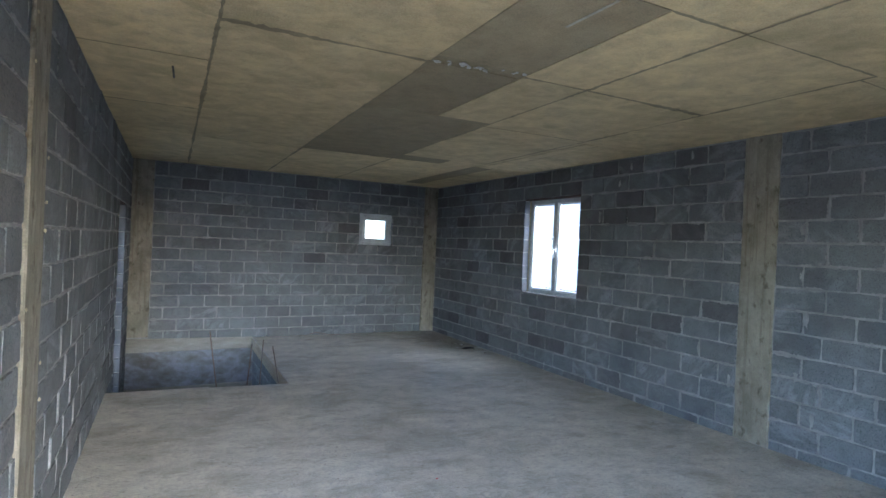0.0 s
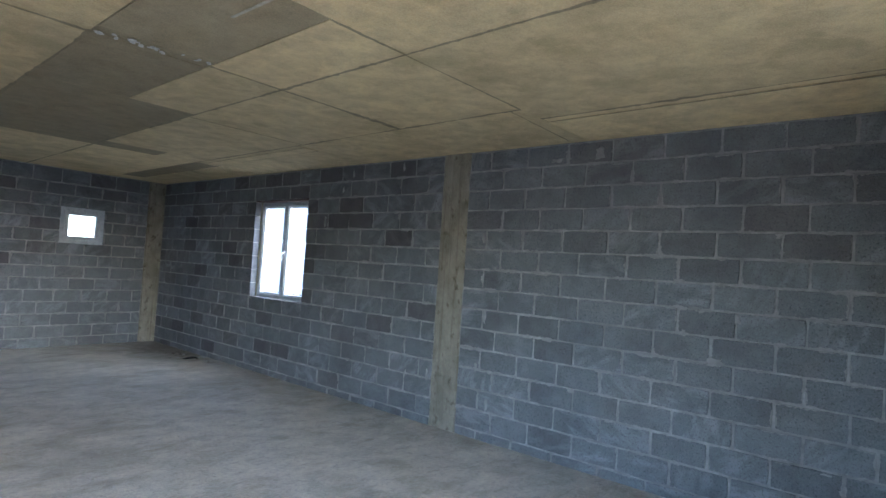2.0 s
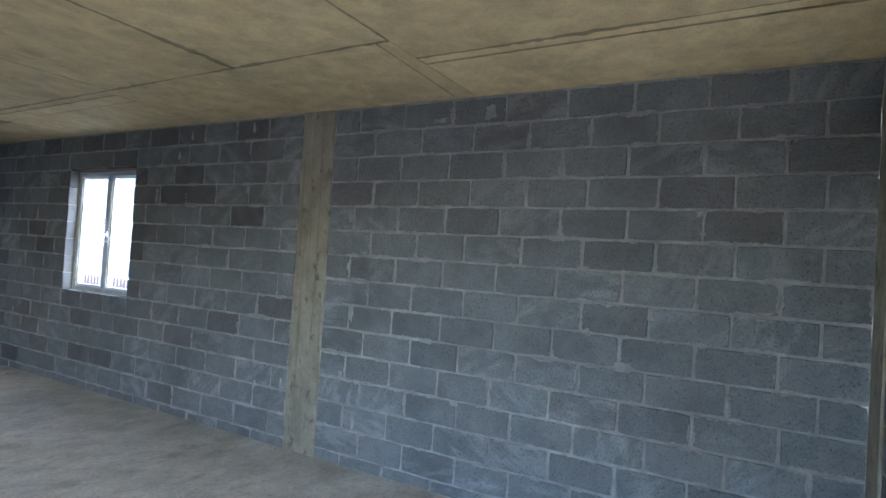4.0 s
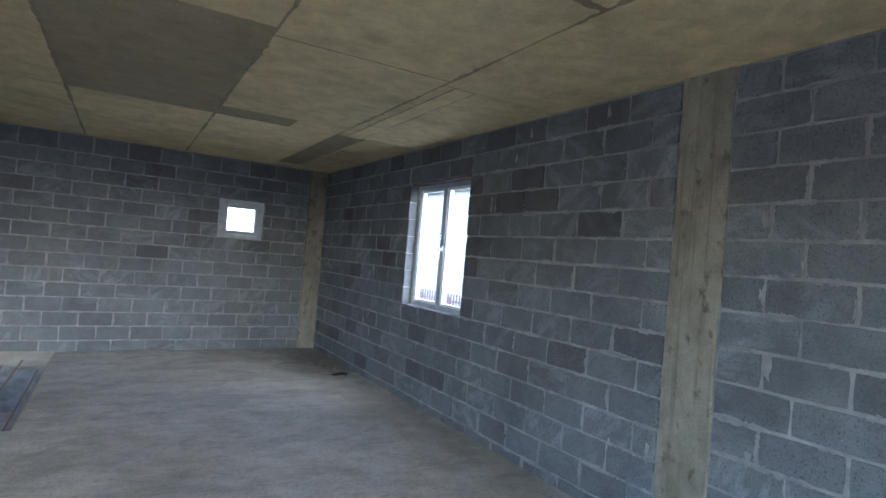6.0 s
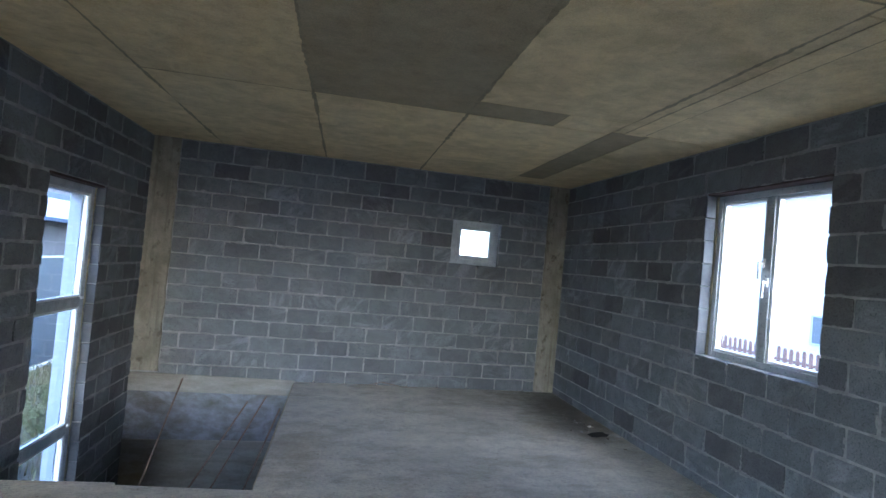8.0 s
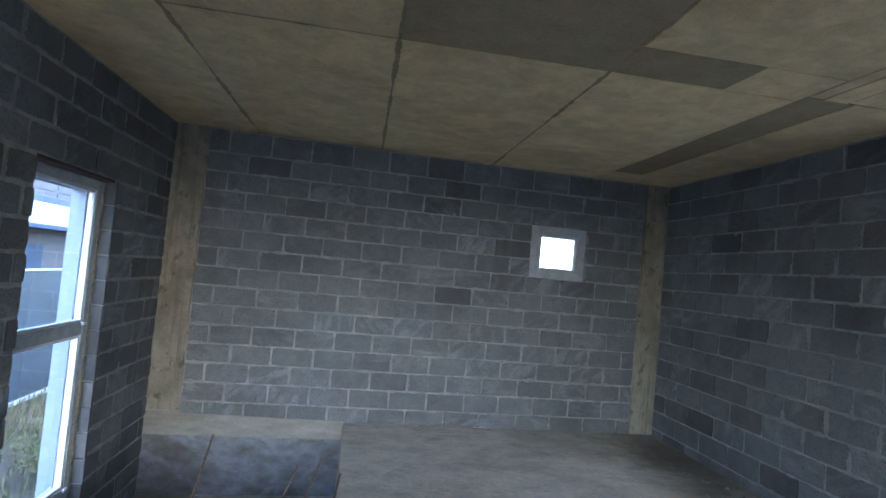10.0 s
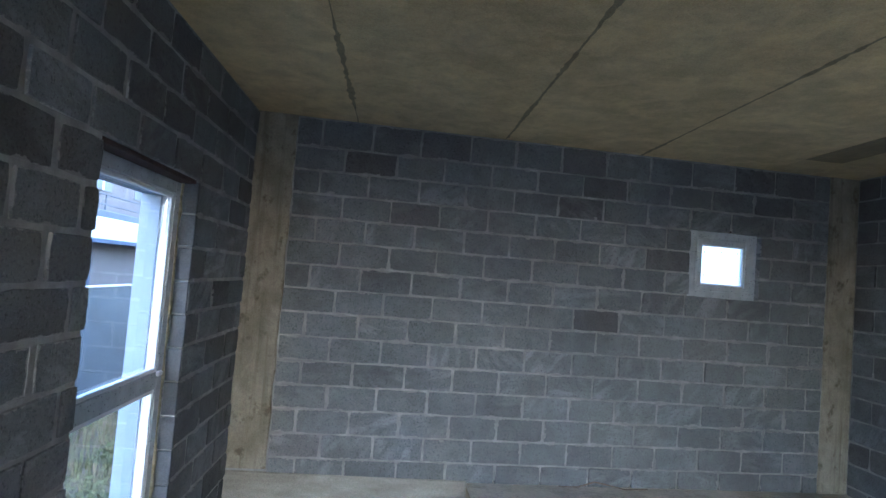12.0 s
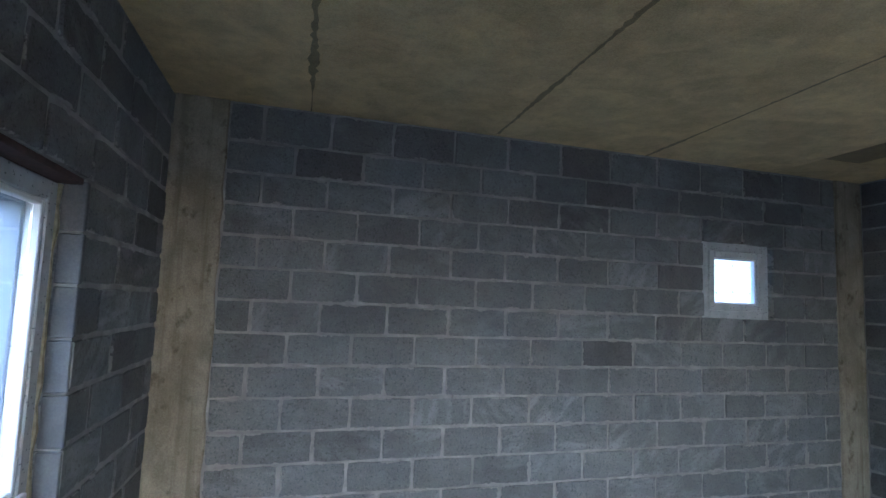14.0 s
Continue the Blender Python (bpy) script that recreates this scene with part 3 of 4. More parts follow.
tagged(part("slab_edge_board", bm, MAT_FORM, None, "", Matrix.Translation((1.183, 6.17, 0)) @ Matrix.Rotation(-math.atan2(0.057, 3.16), 4, 'Z')),
       "weathered formwork board on the slab edge at the stairwell", "board", kind="structure")
tagged(part("floor_lower", box(-1.2, 4.9, 3.0, 9.8, LOW - 0.15, LOW), MAT_FLOOR), "concrete floor of the storey below", "floor", kind="structure")
tagged(part("wall_lower_near", box(-1.2, 4.9, 2.8, 3.0, LOW - 0.15, -0.18), MAT_MORTAR), "concrete wall of the storey below", "wall", kind="structure")
tagged(part("wall_lower_side", box(4.7, 4.9, 3.0, 9.8, LOW, -0.18), MAT_MORTAR), "concrete wall of the storey below", "wall", kind="structure")
tagged(part("wall_lower_far", box(1.46, 4.7, 9.5, 9.7, LOW, -0.18), MAT_MORTAR), "concrete wall of the storey below", "wall", kind="structure")


# ---- starter bars sticking out of the slab edge ----
def rebar(a, b):
    a = Vector(a) - (Vector(b) - Vector(a)) * 0.12
    bm = rod(a, b, 0.0065, 7)
    d = (Vector(b) - Vector(a))
    n = int(d.length / 0.035)
    for i in range(n):
        p = Vector(a) + d * (i + 0.5) / n
        q = d.normalized() * 0.004
        tmp = rod(p - q, p + q + Vector((0.002, 0, 0)), 0.0082, 7)
        me = bpy.data.meshes.new("rib")
        tmp.to_mesh(me)
        tmp.free()
        bm.from_mesh(me)
        bpy.data.meshes.remove(me)
    ob = part("starter_bar", bm, MAT_RUST)
    tagged(ob, "rusty ribbed steel starter bar in the slab edge", "rebar", "starter bars over the stairwell")


rebar((0.448, 6.2, -0.16), (0.431, 7.33, 0.425))
rebar((0.735, 6.2, -0.12), (0.96, 7.395, 0.24))
rebar((0.875, 6.2, -0.12), (1.107, 7.42, 0.281))
rebar((1.095, 6.1, -0.12), (1.233, 7.424, 0.183))


# ---- windows ----
def bar(bm, x0, x1, z0, z1, d0, d1, bevel=0.004):
    add_box(bm, x0, x1, d0, d1, z0, z1, bevel)


def frame_ring(x0, x1, z0, z1, w, d0, d1, bevel=0.004):
    bm = bmesh.new()
    bar(bm, x0, x0 + w, z0, z1, d0, d1, bevel)
    bar(bm, x1 - w, x1, z0, z1, d0, d1, bevel)
    bar(bm, x0 + w, x1 - w, z0, z0 + w, d0, d1, bevel)
    bar(bm, x0 + w, x1 - w, z1 - w, z1, d0, d1, bevel)
    bmesh.ops.recalc_face_normals(bm, faces=bm.faces)
    return bm


def pane(name, parent, x0, x1, z0, z1, d):
    ob = part(name, box(x0, x1, d - 0.003, d + 0.003, z0, z1), MAT_GLASS, parent)
    ob.visible_shadow = False
    return ob


def foam_strip(x0, x1, z0, z1, d, seed, along_z=True):
    rng = random.Random(seed)
    bm = bmesh.new()
    n = 40
    pts = []
    for i in range(n + 1):
        f = i / n
        r = rng.uniform(-0.006, 0.008)
        if along_z:
            z = z0 + (z1 - z0) * f
            pts.append([(x0, d - 0.05, z), (x0, d + r, z), (x1 + r * 0.4, d + r, z), (x1, d - 0.05, z)])
        else:
            x = x0 + (x1 - x0) * f
            pts.append([(x, d - 0.05, z0), (x, d + r, z0), (x, d + r, z1 + r * 0.4), (x, d - 0.05, z1)])
    loops = [[bm.verts.new(p) for p in q] for q in pts]
    for la, lb in zip(loops, loops[1:]):
        for i in range(3):
            bm.faces.new((la[i], la[i + 1], lb[i + 1], lb[i]))
    bmesh.ops.recalc_face_normals(bm, faces=bm.faces)
    return bm


def handle_mesh(x, z, d):
    bm = bmesh.new()
    add_box(bm, x - 0.014, x + 0.014, d, d + 0.012, z - 0.035, z + 0.035, 0.004)
    add_box(bm, x - 0.009, x + 0.009, d + 0.012, d + 0.045, z - 0.009, z + 0.009, 0.003)
    add_box(bm, x - 0.010, x + 0.010, d + 0.035, d + 0.05, z - 0.115, z + 0.012, 0.004)
    bmesh.ops.recalc_face_normals(bm, faces=bm.faces)
    return bm


def window_unit(name, frame_matrix, label):
    return tagged(empty(name, frame_matrix), label, "window", kind="structure")


MAT_CUT = concrete_material("pale_cut_block", (0.088, 0.094, 0.102), (0.135, 0.142, 0.15), (0.07, 0.072, 0.077))

# two-sash window in the long wall (local x = distance along the wall)
D = -0.105
win = window_unit("window_1", FRAME_RIGHT, "white plastic two-sash window with printed protective film")
x0, x1, z0, z1 = 5.325, 6.515, 1.02, 2.355
part("window_frame", frame_ring(x0, x1, z0, z1, 0.052, D - 0.07, D), MAT_FILM, win, "film-covered plastic frame")
xm = 5.925
part("mullion", box(xm - 0.042, xm + 0.042, D - 0.07, D - 0.001, z0 + 0.052, z1 - 0.052, 0.004), MAT_FILM, win, "film-covered central mullion")
for sx0, sx1 in ((x0 + 0.053, xm - 0.043), (xm + 0.043, x1 - 0.053)):
    sash = part("sash", frame_ring(sx0, sx1, z0 + 0.053, z1 - 0.053, 0.026, D - 0.062, D - 0.012, 0.005), MAT_UPVC, win, "white plastic sash")
    pane("pane", sash, sx0 + 0.02, sx1 - 0.02, z0 + 0.07, z1 - 0.07, D - 0.04)
part("handle", handle_mesh(xm + 0.03, 1.80, D), MAT_HANDLE, win, "white plastic handle")
part("handle", handle_mesh(xm - 0.02, 1.66, D), MAT_HANDLE, win, "white plastic handle")
part("foam_seal", foam_strip(x1, x1 + 0.022, z0, z1, D + 0.004, 11), MAT_FOAM, win, "yellowish mounting foam")
part("foam_seal", foam_strip(x0, x1, z0 - 0.03, z0, D + 0.01, 12, False), MAT_FOAM, win, "yellowish mounting foam")
part("lintel_board", box(x0 - 0.012, x1 + 0.02, -0.19, -0.012, z1 + 0.004, z1 + 0.028, 0.002), MAT_WOOD_DARK, win, "dark red-brown timber strip")
part("window_sill", box(5.314, 6.531, -0.19, -0.004, 0.985, 1.008, 0.005), MAT_MORTAR, win, "rough mortar sill")

# pale cut ends of the blocks in its far jamb
for k in range(7):
    top = z1 - 0.004 - 0.1904 * k
    part("reveal_block", box(x1 + 0.004 + 0.003 * math.sin(k * 2.3), x1 + 0.03, D + 0.014, 0.003 + 0.002 * math.sin(k * 1.7), top - 0.181, top, 0.004), MAT_CUT, win, "pale grey block end")

# small square window (local x = -distance)
D = -0.035
win = window_unit("window_2", FRAME_FAR, "small square white plastic window with film")
x0, x1, z0, z1 = -3.672, -3.045, 1.598, 2.168
part("window_frame", frame_ring(x0, x1, z0, z1, 0.062, D - 0.07, D), MAT_FILM, win, "film-covered plastic frame")
sash = part("sash", frame_ring(x0 + 0.063, x1 - 0.063, z0 + 0.063, z1 - 0.063, 0.05, D - 0.06, D + 0.012, 0.006), MAT_FILM, win, "film-covered sash")
pane("pane", sash, x0 + 0.10, x1 - 0.10, z0 + 0.10, z1 - 0.10, D - 0.03)
part("sash_bead", frame_ring(x0 + 0.112, x1 - 0.112, z0 + 0.112, z1 - 0.112, 0.012, D - 0.05, D - 0.005, 0.003), MAT_UPVC, win, "white glazing bead")
part("lintel_board", box(x0, x1 + 0.01, -0.18, -0.012, z1 + 0.003, z1 + 0.016, 0.002), MAT_WOOD_DARK, win, "dark timber strip")
for k in range(6):
    x, z = (x0 + x1) / 2 + 0.155 * (k % 3 - 1) + 0.008 * math.sin(k * 3.1), z0 + (0.20 if k < 3 else 0.40) + 0.006 * math.sin(k * 2.2)
    part("glass_spot", rod((x, D - 0.0265, z), (x, D - 0.0245, z), 0.006, 8), MAT_GREY_PLASTIC, win, "small dark spot on the glass")

# tall stair window (local x = -distance)
D = -0.085
win = window_unit("window_3", FRAME_LEFT, "tall white plastic stair window with transoms and film")
x0, x1, z0, z1 = -8.092, -7.085, -1.03, 1.99
part("window_frame", frame_ring(x0, x1, z0, z1, 0.066, D - 0.07, D), MAT_FILM, win, "film-covered plastic frame")
for zt in (0.925, -0.25):
    part("transom", box(x0 + 0.066, x1 - 0.066, D - 0.07, D - 0.001, zt - 0.045, zt + 0.045, 0.004), MAT_FILM, win, "film-covered transom")
for a, b in ((z0 + 0.067, -0.295), (-0.205, 0.88), (0.97, z1 - 0.067)):
    sash = part("sash", frame_ring(x0 + 0.067, x1 - 0.067, a, b, 0.022, D - 0.036, D - 0.008, 0.004), MAT_UPVC, win, "white plastic glazing bead")
    pane("pane", sash, x0 + 0.08, x1 - 0.08, a + 0.015, b - 0.015, D - 0.04)
    part("drain_clip", box(x0 + 0.04, x0 + 0.085, D, D + 0.018, a - 0.02, a + 0.004, 0.003), MAT_HANDLE, win, "small white plastic clip")
part("foam_seal", foam_strip(x0 - 0.014, x0 + 0.004, z0, z1, D + 0.006, 21), MAT_FOAM, win, "yellowish mounting foam")
part("lintel_board", box(x0 - 0.01, x1 + 0.01, -0.19, -0.012, z1 + 0.004, z1 + 0.026, 0.002), MAT_WOOD_DARK, win, "dark red-brown timber strip")
# pale cut ends of the blocks in the far jamb
for k in range(16):
    top = 2.006 - 0.1845 * k
    part("reveal_block", box(x0 - 0.040, x0 - 0.014 + 0.003 * math.sin(k * 2.7), D + 0.008, 0.002 + 0.002 * math.sin(k * 1.9), top - 0.174, top, 0.004), MAT_CUT, win, "pale grey block end")

part("outer_frame", frame_ring(x0 + 0.05, x1 - 0.05, z0 + 0.05, z1 - 0.05, 0.03, -0.26, D - 0.071, 0.003), MAT_REVEAL, win, "pale blue film on the outer frame")

# ---- outside ----
MAT_GRASS = plain("weedy_ground", (0.036, 0.031, 0.02), 0.95, 0, 0.6, 3)
bm = bmesh.new()
xs, ys = (-900, -60, -20, -8, -1.0, 4.85, 12, 30, 90, 900), (-900, -90, -20, -3.45, 4.0, 9.8, 16, 30, 90, 900)
verts = {(i, j): bm.verts.new((x, y, GROUND)) for i, x in enumerate(xs) for j, y in enumerate(ys)}
for i in range(len(xs) - 1):
    for j in range(len(ys) - 1):
        if not (xs[i] == -1.0 and ys[j] in (-3.45, 4.0)):
            bm.faces.new((verts[i, j], verts[i + 1, j], verts[i + 1, j + 1], verts[i, j + 1]))
tagged(part("ground", bm, MAT_GRASS), "weedy rough ground round the house", "ground", kind="structure")


MAT_SHEET = plain("grey_blue_sheet_metal", (0.021, 0.029, 0.04), 0.5, 0.1, 0.45, 1.2)
MAT_PALE = plain("pale_painted_metal", (0.34, 0.355, 0.37), 0.5, 0, 0.08)
MAT_POST = plain("red_brown_post", (0.07, 0.034, 0.028), 0.7, 0, 0.2)
MAT_CREAM = plain("cream_render", (0.55, 0.51, 0.45), 0.9, 0, 0.06, 2)
MAT_BEIGE = plain("beige_render", (0.105, 0.096, 0.092), 0.9, 0, 0.1, 2)
MAT_BLUE = plain("blue_painted_board", (0.009, 0.022, 0.058), 0.6, 0, 0.2, 2)
MAT_ROOF = plain("dull_blue_grey_roofing", (0.043, 0.054, 0.072), 0.6, 0.1, 0.2, 2)
MAT_BROWN_WOOD = plain("brown_stained_picket", (0.17, 0.095, 0.07), 0.8, 0, 0.3, 5)
MAT_WINDOW_DARK = plain("far_window_glass", (0.10, 0.11, 0.12), 0.6, 0, 0.1)

# sheet fence on the stair side
fence = tagged(empty("sheet_fence", Matrix.Translation((-5.0, 6.0, GROUND))), "smooth dark grey-blue sheet metal fence", "fence")
for i in range(14):
    y = i * 2.0
    part("sheet", box(-0.004, 0.0, y + 0.004, y + 1.996, 0.12, 2.66, 0.001), MAT_SHEET, fence)
    part("post", box(-0.08, -0.02, y - 0.03, y + 0.03, 0, 2.62, 0.004), MAT_ROOF, fence)
part("rail", box(0.022, 0.06, 0, 28, 0.02, 0.11, 0.01), MAT_PALE, fence, "pale bottom rail")
part("rail", box(0.022, 0.05, 0, 28, 2.62, 2.67, 0.01), MAT_PALE, fence, "pale top rail")
post = tagged(empty("post", Matrix.Translation((-3.38, 12.4, GROUND))), "red-brown painted steel post in the yard", "post")
part("shaft", rod((0, 0, 0), (0, 0, 3.3), 0.035, 12), MAT_POST, post)
part("cap", box(-0.045, 0.045, -0.045, 0.045, 3.3, 3.33, 0.01), MAT_POST, post)

# low building behind the fence
house = tagged(empty("low_building", Matrix.Translation((-9.0, 8.0, GROUND))), "low building with white fascia and blue boarding", "building")
part("wall", box(-5, 0, 0, 36, 0, 3.6, 0.01), MAT_BEIGE, house, "beige rendered wall")
for y in (3.0, 9.0, 13.0, 21.0):
    b = part("blue_board", box(0.005, 0.05, y, y + 3.4, 1.2, 3.06, 0.01), MAT_BLUE, house, "dark blue board")
    part("white_sign", box(0.052, 0.08, y + 0.3, y + 2.2, 3.09, 3.46, 0.01), MAT_PALE, house, "blank white board")
part("fascia", box(-0.2, 0.9, -0.5, 36.5, 3.68, 4.36, 0.03), MAT_PALE, house, "white fascia")
part("gutter", box(0.91, 1.0, -0.5, 36.5, 3.56, 3.7, 0.02), MAT_BLUE, house, "blue gutter")
part("roof", box(-5.2, 0.6, -0.6, 36.6, 4.37, 4.62, 0.03), MAT_ROOF, house, "blue-grey roof")
part("upper_wall", box(-6, -2.2, 4, 32, 4.62, 8.5, 0.02), MAT_BEIGE, house, "pale upper storey")
for k in range(7):
    y = 5.2 + k * 3.8
    w = part("window", box(-2.2, -2.15, y, y + 1.6, 5.8, 7.4, 0.01), MAT_WINDOW_DARK, house)
    part("window_frame", box(-2.15, -2.1, y + 0.76, y + 0.84, 5.8, 7.4, 0.005), MAT_PALE, w)
for z in (4.95, 5.3):
    part("rail", box(-0.5, -0.45, 0, 36, z, z + 0.05, 0.005), MAT_ROOF, house)
for k in range(13):
    part("rail_post", box(-0.5, -0.45, k * 3.0, k * 3.0 + 0.05, 4.62, 5.35, 0.005), MAT_ROOF, house)

# weeds in the yard
rng = random.Random(31)
MAT_LEAF = plain("weed_green", (0.04, 0.052, 0.015), 0.7, 0, 0.4, 4)
MAT_STRAW = plain("dry_stalks", (0.075, 0.06, 0.033), 0.8, 0, 0.4, 4)


def blades(name, mat, count, x0, x1, y0, y1, tall, width, label):
    bm = bmesh.new()
    for i in range(count):
        x, y = rng.uniform(x0, x1), rng.uniform(y0, y1)
        if noise.noise((x * 0.8, y * 0.8, 3.0)) < rng.uniform(-0.5, 0.3):
            continue
        h = tall * rng.uniform(0.35, 1.0)
        a = rng.uniform(0, 6.283)
        lean = rng.uniform(0.1, 0.7) * h
        dx, dy = math.cos(a), math.sin(a)
        w = width * rng.uniform(0.5, 1.2)
        p = [(x - dy * w, y + dx * w, GROUND), (x + dy * w, y - dx * w, GROUND),
             (x + dx * lean * 0.4 + dy * w * 0.8, y + dy * lean * 0.4 - dx * w * 0.8, GROUND + h * 0.6),
             (x + dx * lean * 0.4 - dy * w * 0.8, y + dy * lean * 0.4 + dx * w * 0.8, GROUND + h * 0.6),
             (x + dx * lean, y + dy * lean, GROUND + h * rng.uniform(0.8, 1.0))]
        v = [bm.verts.new(q) for q in p]
        bm.faces.new((v[0], v[1], v[2], v[3]))
        bm.faces.new((v[3], v[2], v[4]))
    tagged(part(name, bm, mat), label, "weeds", kind="stuff")


blades("weeds", MAT_LEAF, 9000, -4.9, -1.3, 7.5, 20, 0.28, 0.009, "green weeds and grass in the yard")
blades("dry_weeds", MAT_STRAW, 7000, -4.9, -1.2, 7.5, 20, 0.36, 0.005, "dry straw-coloured stalks in the yard")


def shrub(x, y, size, seed):
    rng = random.Random(seed)
    s = tagged(empty("shrub", Matrix.Translation((x, y, GROUND))), "leafy yellow-green shrub in the yard", "shrub", "shrubs in the yard")
    leaves = bmesh.new()
    for k in range(9):
        a, l = rng.uniform(0, 6.283), rng.uniform(0.3, 0.6) * size
        tip = (math.cos(a) * l, math.sin(a) * l, size * rng.uniform(0.6, 1.15))
        part("stem", rod((0, 0, 0), tip, 0.008, 5), MAT_STRAW, s)
        for i in range(75):
            f = rng.uniform(0.25, 1.05)
            p = Vector(tip) * f + Vector([rng.gauss(0, 0.13 * size) for _ in range(3)])
            u = Vector([rng.gauss(0, 1) for _ in range(3)]).normalized() * rng.uniform(0.02, 0.045)
            w = u.orthogonal().normalized() * 0.014
            leaves.faces.new([leaves.verts.new(q) for q in (p - u, p + w, p + u, p - w)])
    part("leaves", leaves, MAT_LEAF, s, "small leaves")


shrub(-2.7, 12.2, 0.62, 41)
shrub(-3.4, 14.2, 0.42, 42)
shrub(-2.4, 10.6, 0.42, 43)

# picket fence and pale house on the long wall's side
fence = tagged(empty("picket_fence", Matrix.Translation((14.0, 6.0, GROUND + 0.43))), "brown wooden picket fence with rounded tops", "fence")


def picket_mesh():
    bm = bmesh.new()
    prof = [(-0.062, 0.1), (0.062, 0.1)] + [(0.062 * math.cos(a * math.pi / 6), 1.42 + 0.062 * math.sin(a * math.pi / 6)) for a in range(7)]
    f = bm.faces.new([bm.verts.new((0, y, z)) for y, z in prof])
    g = bmesh.ops.extrude_face_region(bm, geom=[f])
    for v in [q for q in g["geom"] if isinstance(q, bmesh.types.BMVert)]:
        v.co.x = 0.02
    bmesh.ops.recalc_face_normals(bm, faces=bm.faces)
    me = bpy.data.meshes.new("picket")
    bm.to_mesh(me)
    bm.free()
    me.materials.append(MAT_BROWN_WOOD)
    return me


PICKET = picket_mesh()
for i in range(104):
    ob = new("picket", PICKET)
    ob.parent = fence
    ob.matrix_basis = Matrix.Translation((0, i * 0.22, random.Random(i).uniform(-0.02, 0.02)))
for z in (0.45, 1.1):
    part("rail", box(0.025, 0.07, -0.1, 22.5, z, z + 0.08, 0.005), MAT_BROWN_WOOD, fence)
for k in range(10):
    part("post", box(0.075, 0.15, k * 2.5 - 0.04, k * 2.5 + 0.04, -0.45, 1.3, 0.005), MAT_BROWN_WOOD, fence)
house = tagged(empty("pale_house", Matrix.Translation((20.0, 2.0, GROUND))), "pale cream rendered house beyond the picket fence", "house")
part("wall", box(0, 8, 0, 40, 0, 7.5, 0.02), MAT_CREAM, house, "cream rendered wall")
part("roof", box(-0.5, 8.5, -0.5, 40.5, 7.5, 7.9, 0.05), MAT_PALE, house, "pale roof edge")
for y in (7.5, 18.5):
    w = part("window", box(-0.05, -0.005, y, y + 0.75, 1.55, 2.7, 0.01), MAT_WINDOW_DARK, house)
    part("window_frame", frame_ring(y, y + 0.75, 1.55, 2.7, 0.07, -0.02, 0.02), MAT_PALE, w,
         "", Matrix(((0, -1, 0, -0.06), (1, 0, 0, 0), (0, 0, 1, 0), (0, 0, 0, 1))))


# ---- small things on floor and ceiling ----
def crumb(name, at, size, mat, label, category, group, seed, flat=0.5, hang=False):
    rng = random.Random(seed)
    bm = bmesh.new()
    bmesh.ops.create_icosphere(bm, subdivisions=1, radius=1.0)
    for v in bm.verts:
        k = rng.uniform(0.65, 1.15)
        v.co = Vector((v.co.x * size * k, v.co.y * size * k * 0.7, v.co.z * size * flat * k))
    low = min(v.co.z for v in bm.verts)
    high = max(v.co.z for v in bm.verts)
    ob = part(name, bm, mat, None, "", Matrix.Translation((at[0], at[1], at[2] - (high if hang else low) - (0 if hang else 0.001))) @ Matrix.Rotation(rng.uniform(0, 6.28), 4, 'Z'))
    return tagged(ob, label, category, group)


MAT_CHIP = plain("pale_mortar_chip", (0.44, 0.42, 0.38), 0.9, 0, 0.2, 30)
MAT_RED = plain("red_plastic", (0.45, 0.05, 0.05), 0.5, 0, 0.1)
MAT_WHITE_FOAM = plain("white_foam_crumb", (0.52, 0.51, 0.47), 0.9, 0, 0.25, 60)
for k, (x, y, s) in enumerate(((0.85, 3.34, 0.013), (0.895, 3.31, 0.012), (-0.33, 4.74, 0.011), (2.05, 3.9, 0.01), (2.6, 3.3, 0.012), (1.1, 4.2, 0.008),
                               (0.2, 3.9, 0.01), (3.3, 4.4, 0.012), (2.9, 5.8, 0.010), (3.9, 3.6, 0.014), (1.9, 7.1, 0.012), (2.4, 8.1, 0.014), (1.6, 5.2, 0.009), (3.4, 2.1, 0.012))):
    crumb("mortar_chip", (x, y, 0), s, MAT_CHIP, "small pale mortar chip lying on the floor", "debris", "chips on the floor", 500 + k)
chips = random.Random(19)
for k in range(34):
    crumb("mortar_chip", (chips.uniform(-0.4, 4.3), chips.uniform(2.2, 5.9), 0), chips.uniform(0.004, 0.010), MAT_CHIP, "small pale mortar chip lying on the floor", "debris", "chips on the floor", 560 + k)
crumb("plastic_scrap", (1.61, 3.14, 0), 0.014, MAT_RED, "small red plastic scrap on the floor", "debris", "", 520, 0.25)
MAT_RUBBLE = plain("brown_mortar_rubble", (0.17, 0.145, 0.11), 0.95, 0, 0.35, 30)
lumps = random.Random(23)
for k in range(30):
    x, y = 4.33 + lumps.gauss(0, 0.1), 7.95 + lumps.gauss(0, 0.34)
    if abs(x - 4.36) < 0.13 and abs(y - 7.63) < 0.13:
        y += 0.24
    crumb("mortar_lump", (min(x, 4.56), y, 0), lumps.uniform(0.008, 0.03), MAT_CHIP if k % 7 == 0 else MAT_RUBBLE, "broken mortar lump by the foot of the wall", "debris", "lumps by the wall", 640 + k, 0.4)
for k in range(22):
    u = rng.random()
    crumb("foam_crumb", (1.22 + 0.62 * u, 2.70 - 0.09 * u + rng.gauss(0, 0.02), CEIL + 0.004), rng.uniform(0.008, 0.03), MAT_WHITE_FOAM, "white crumbly filler stuck in a ceiling seam", "filler", "filler in the ceiling seam", 600 + k, 0.35, True)
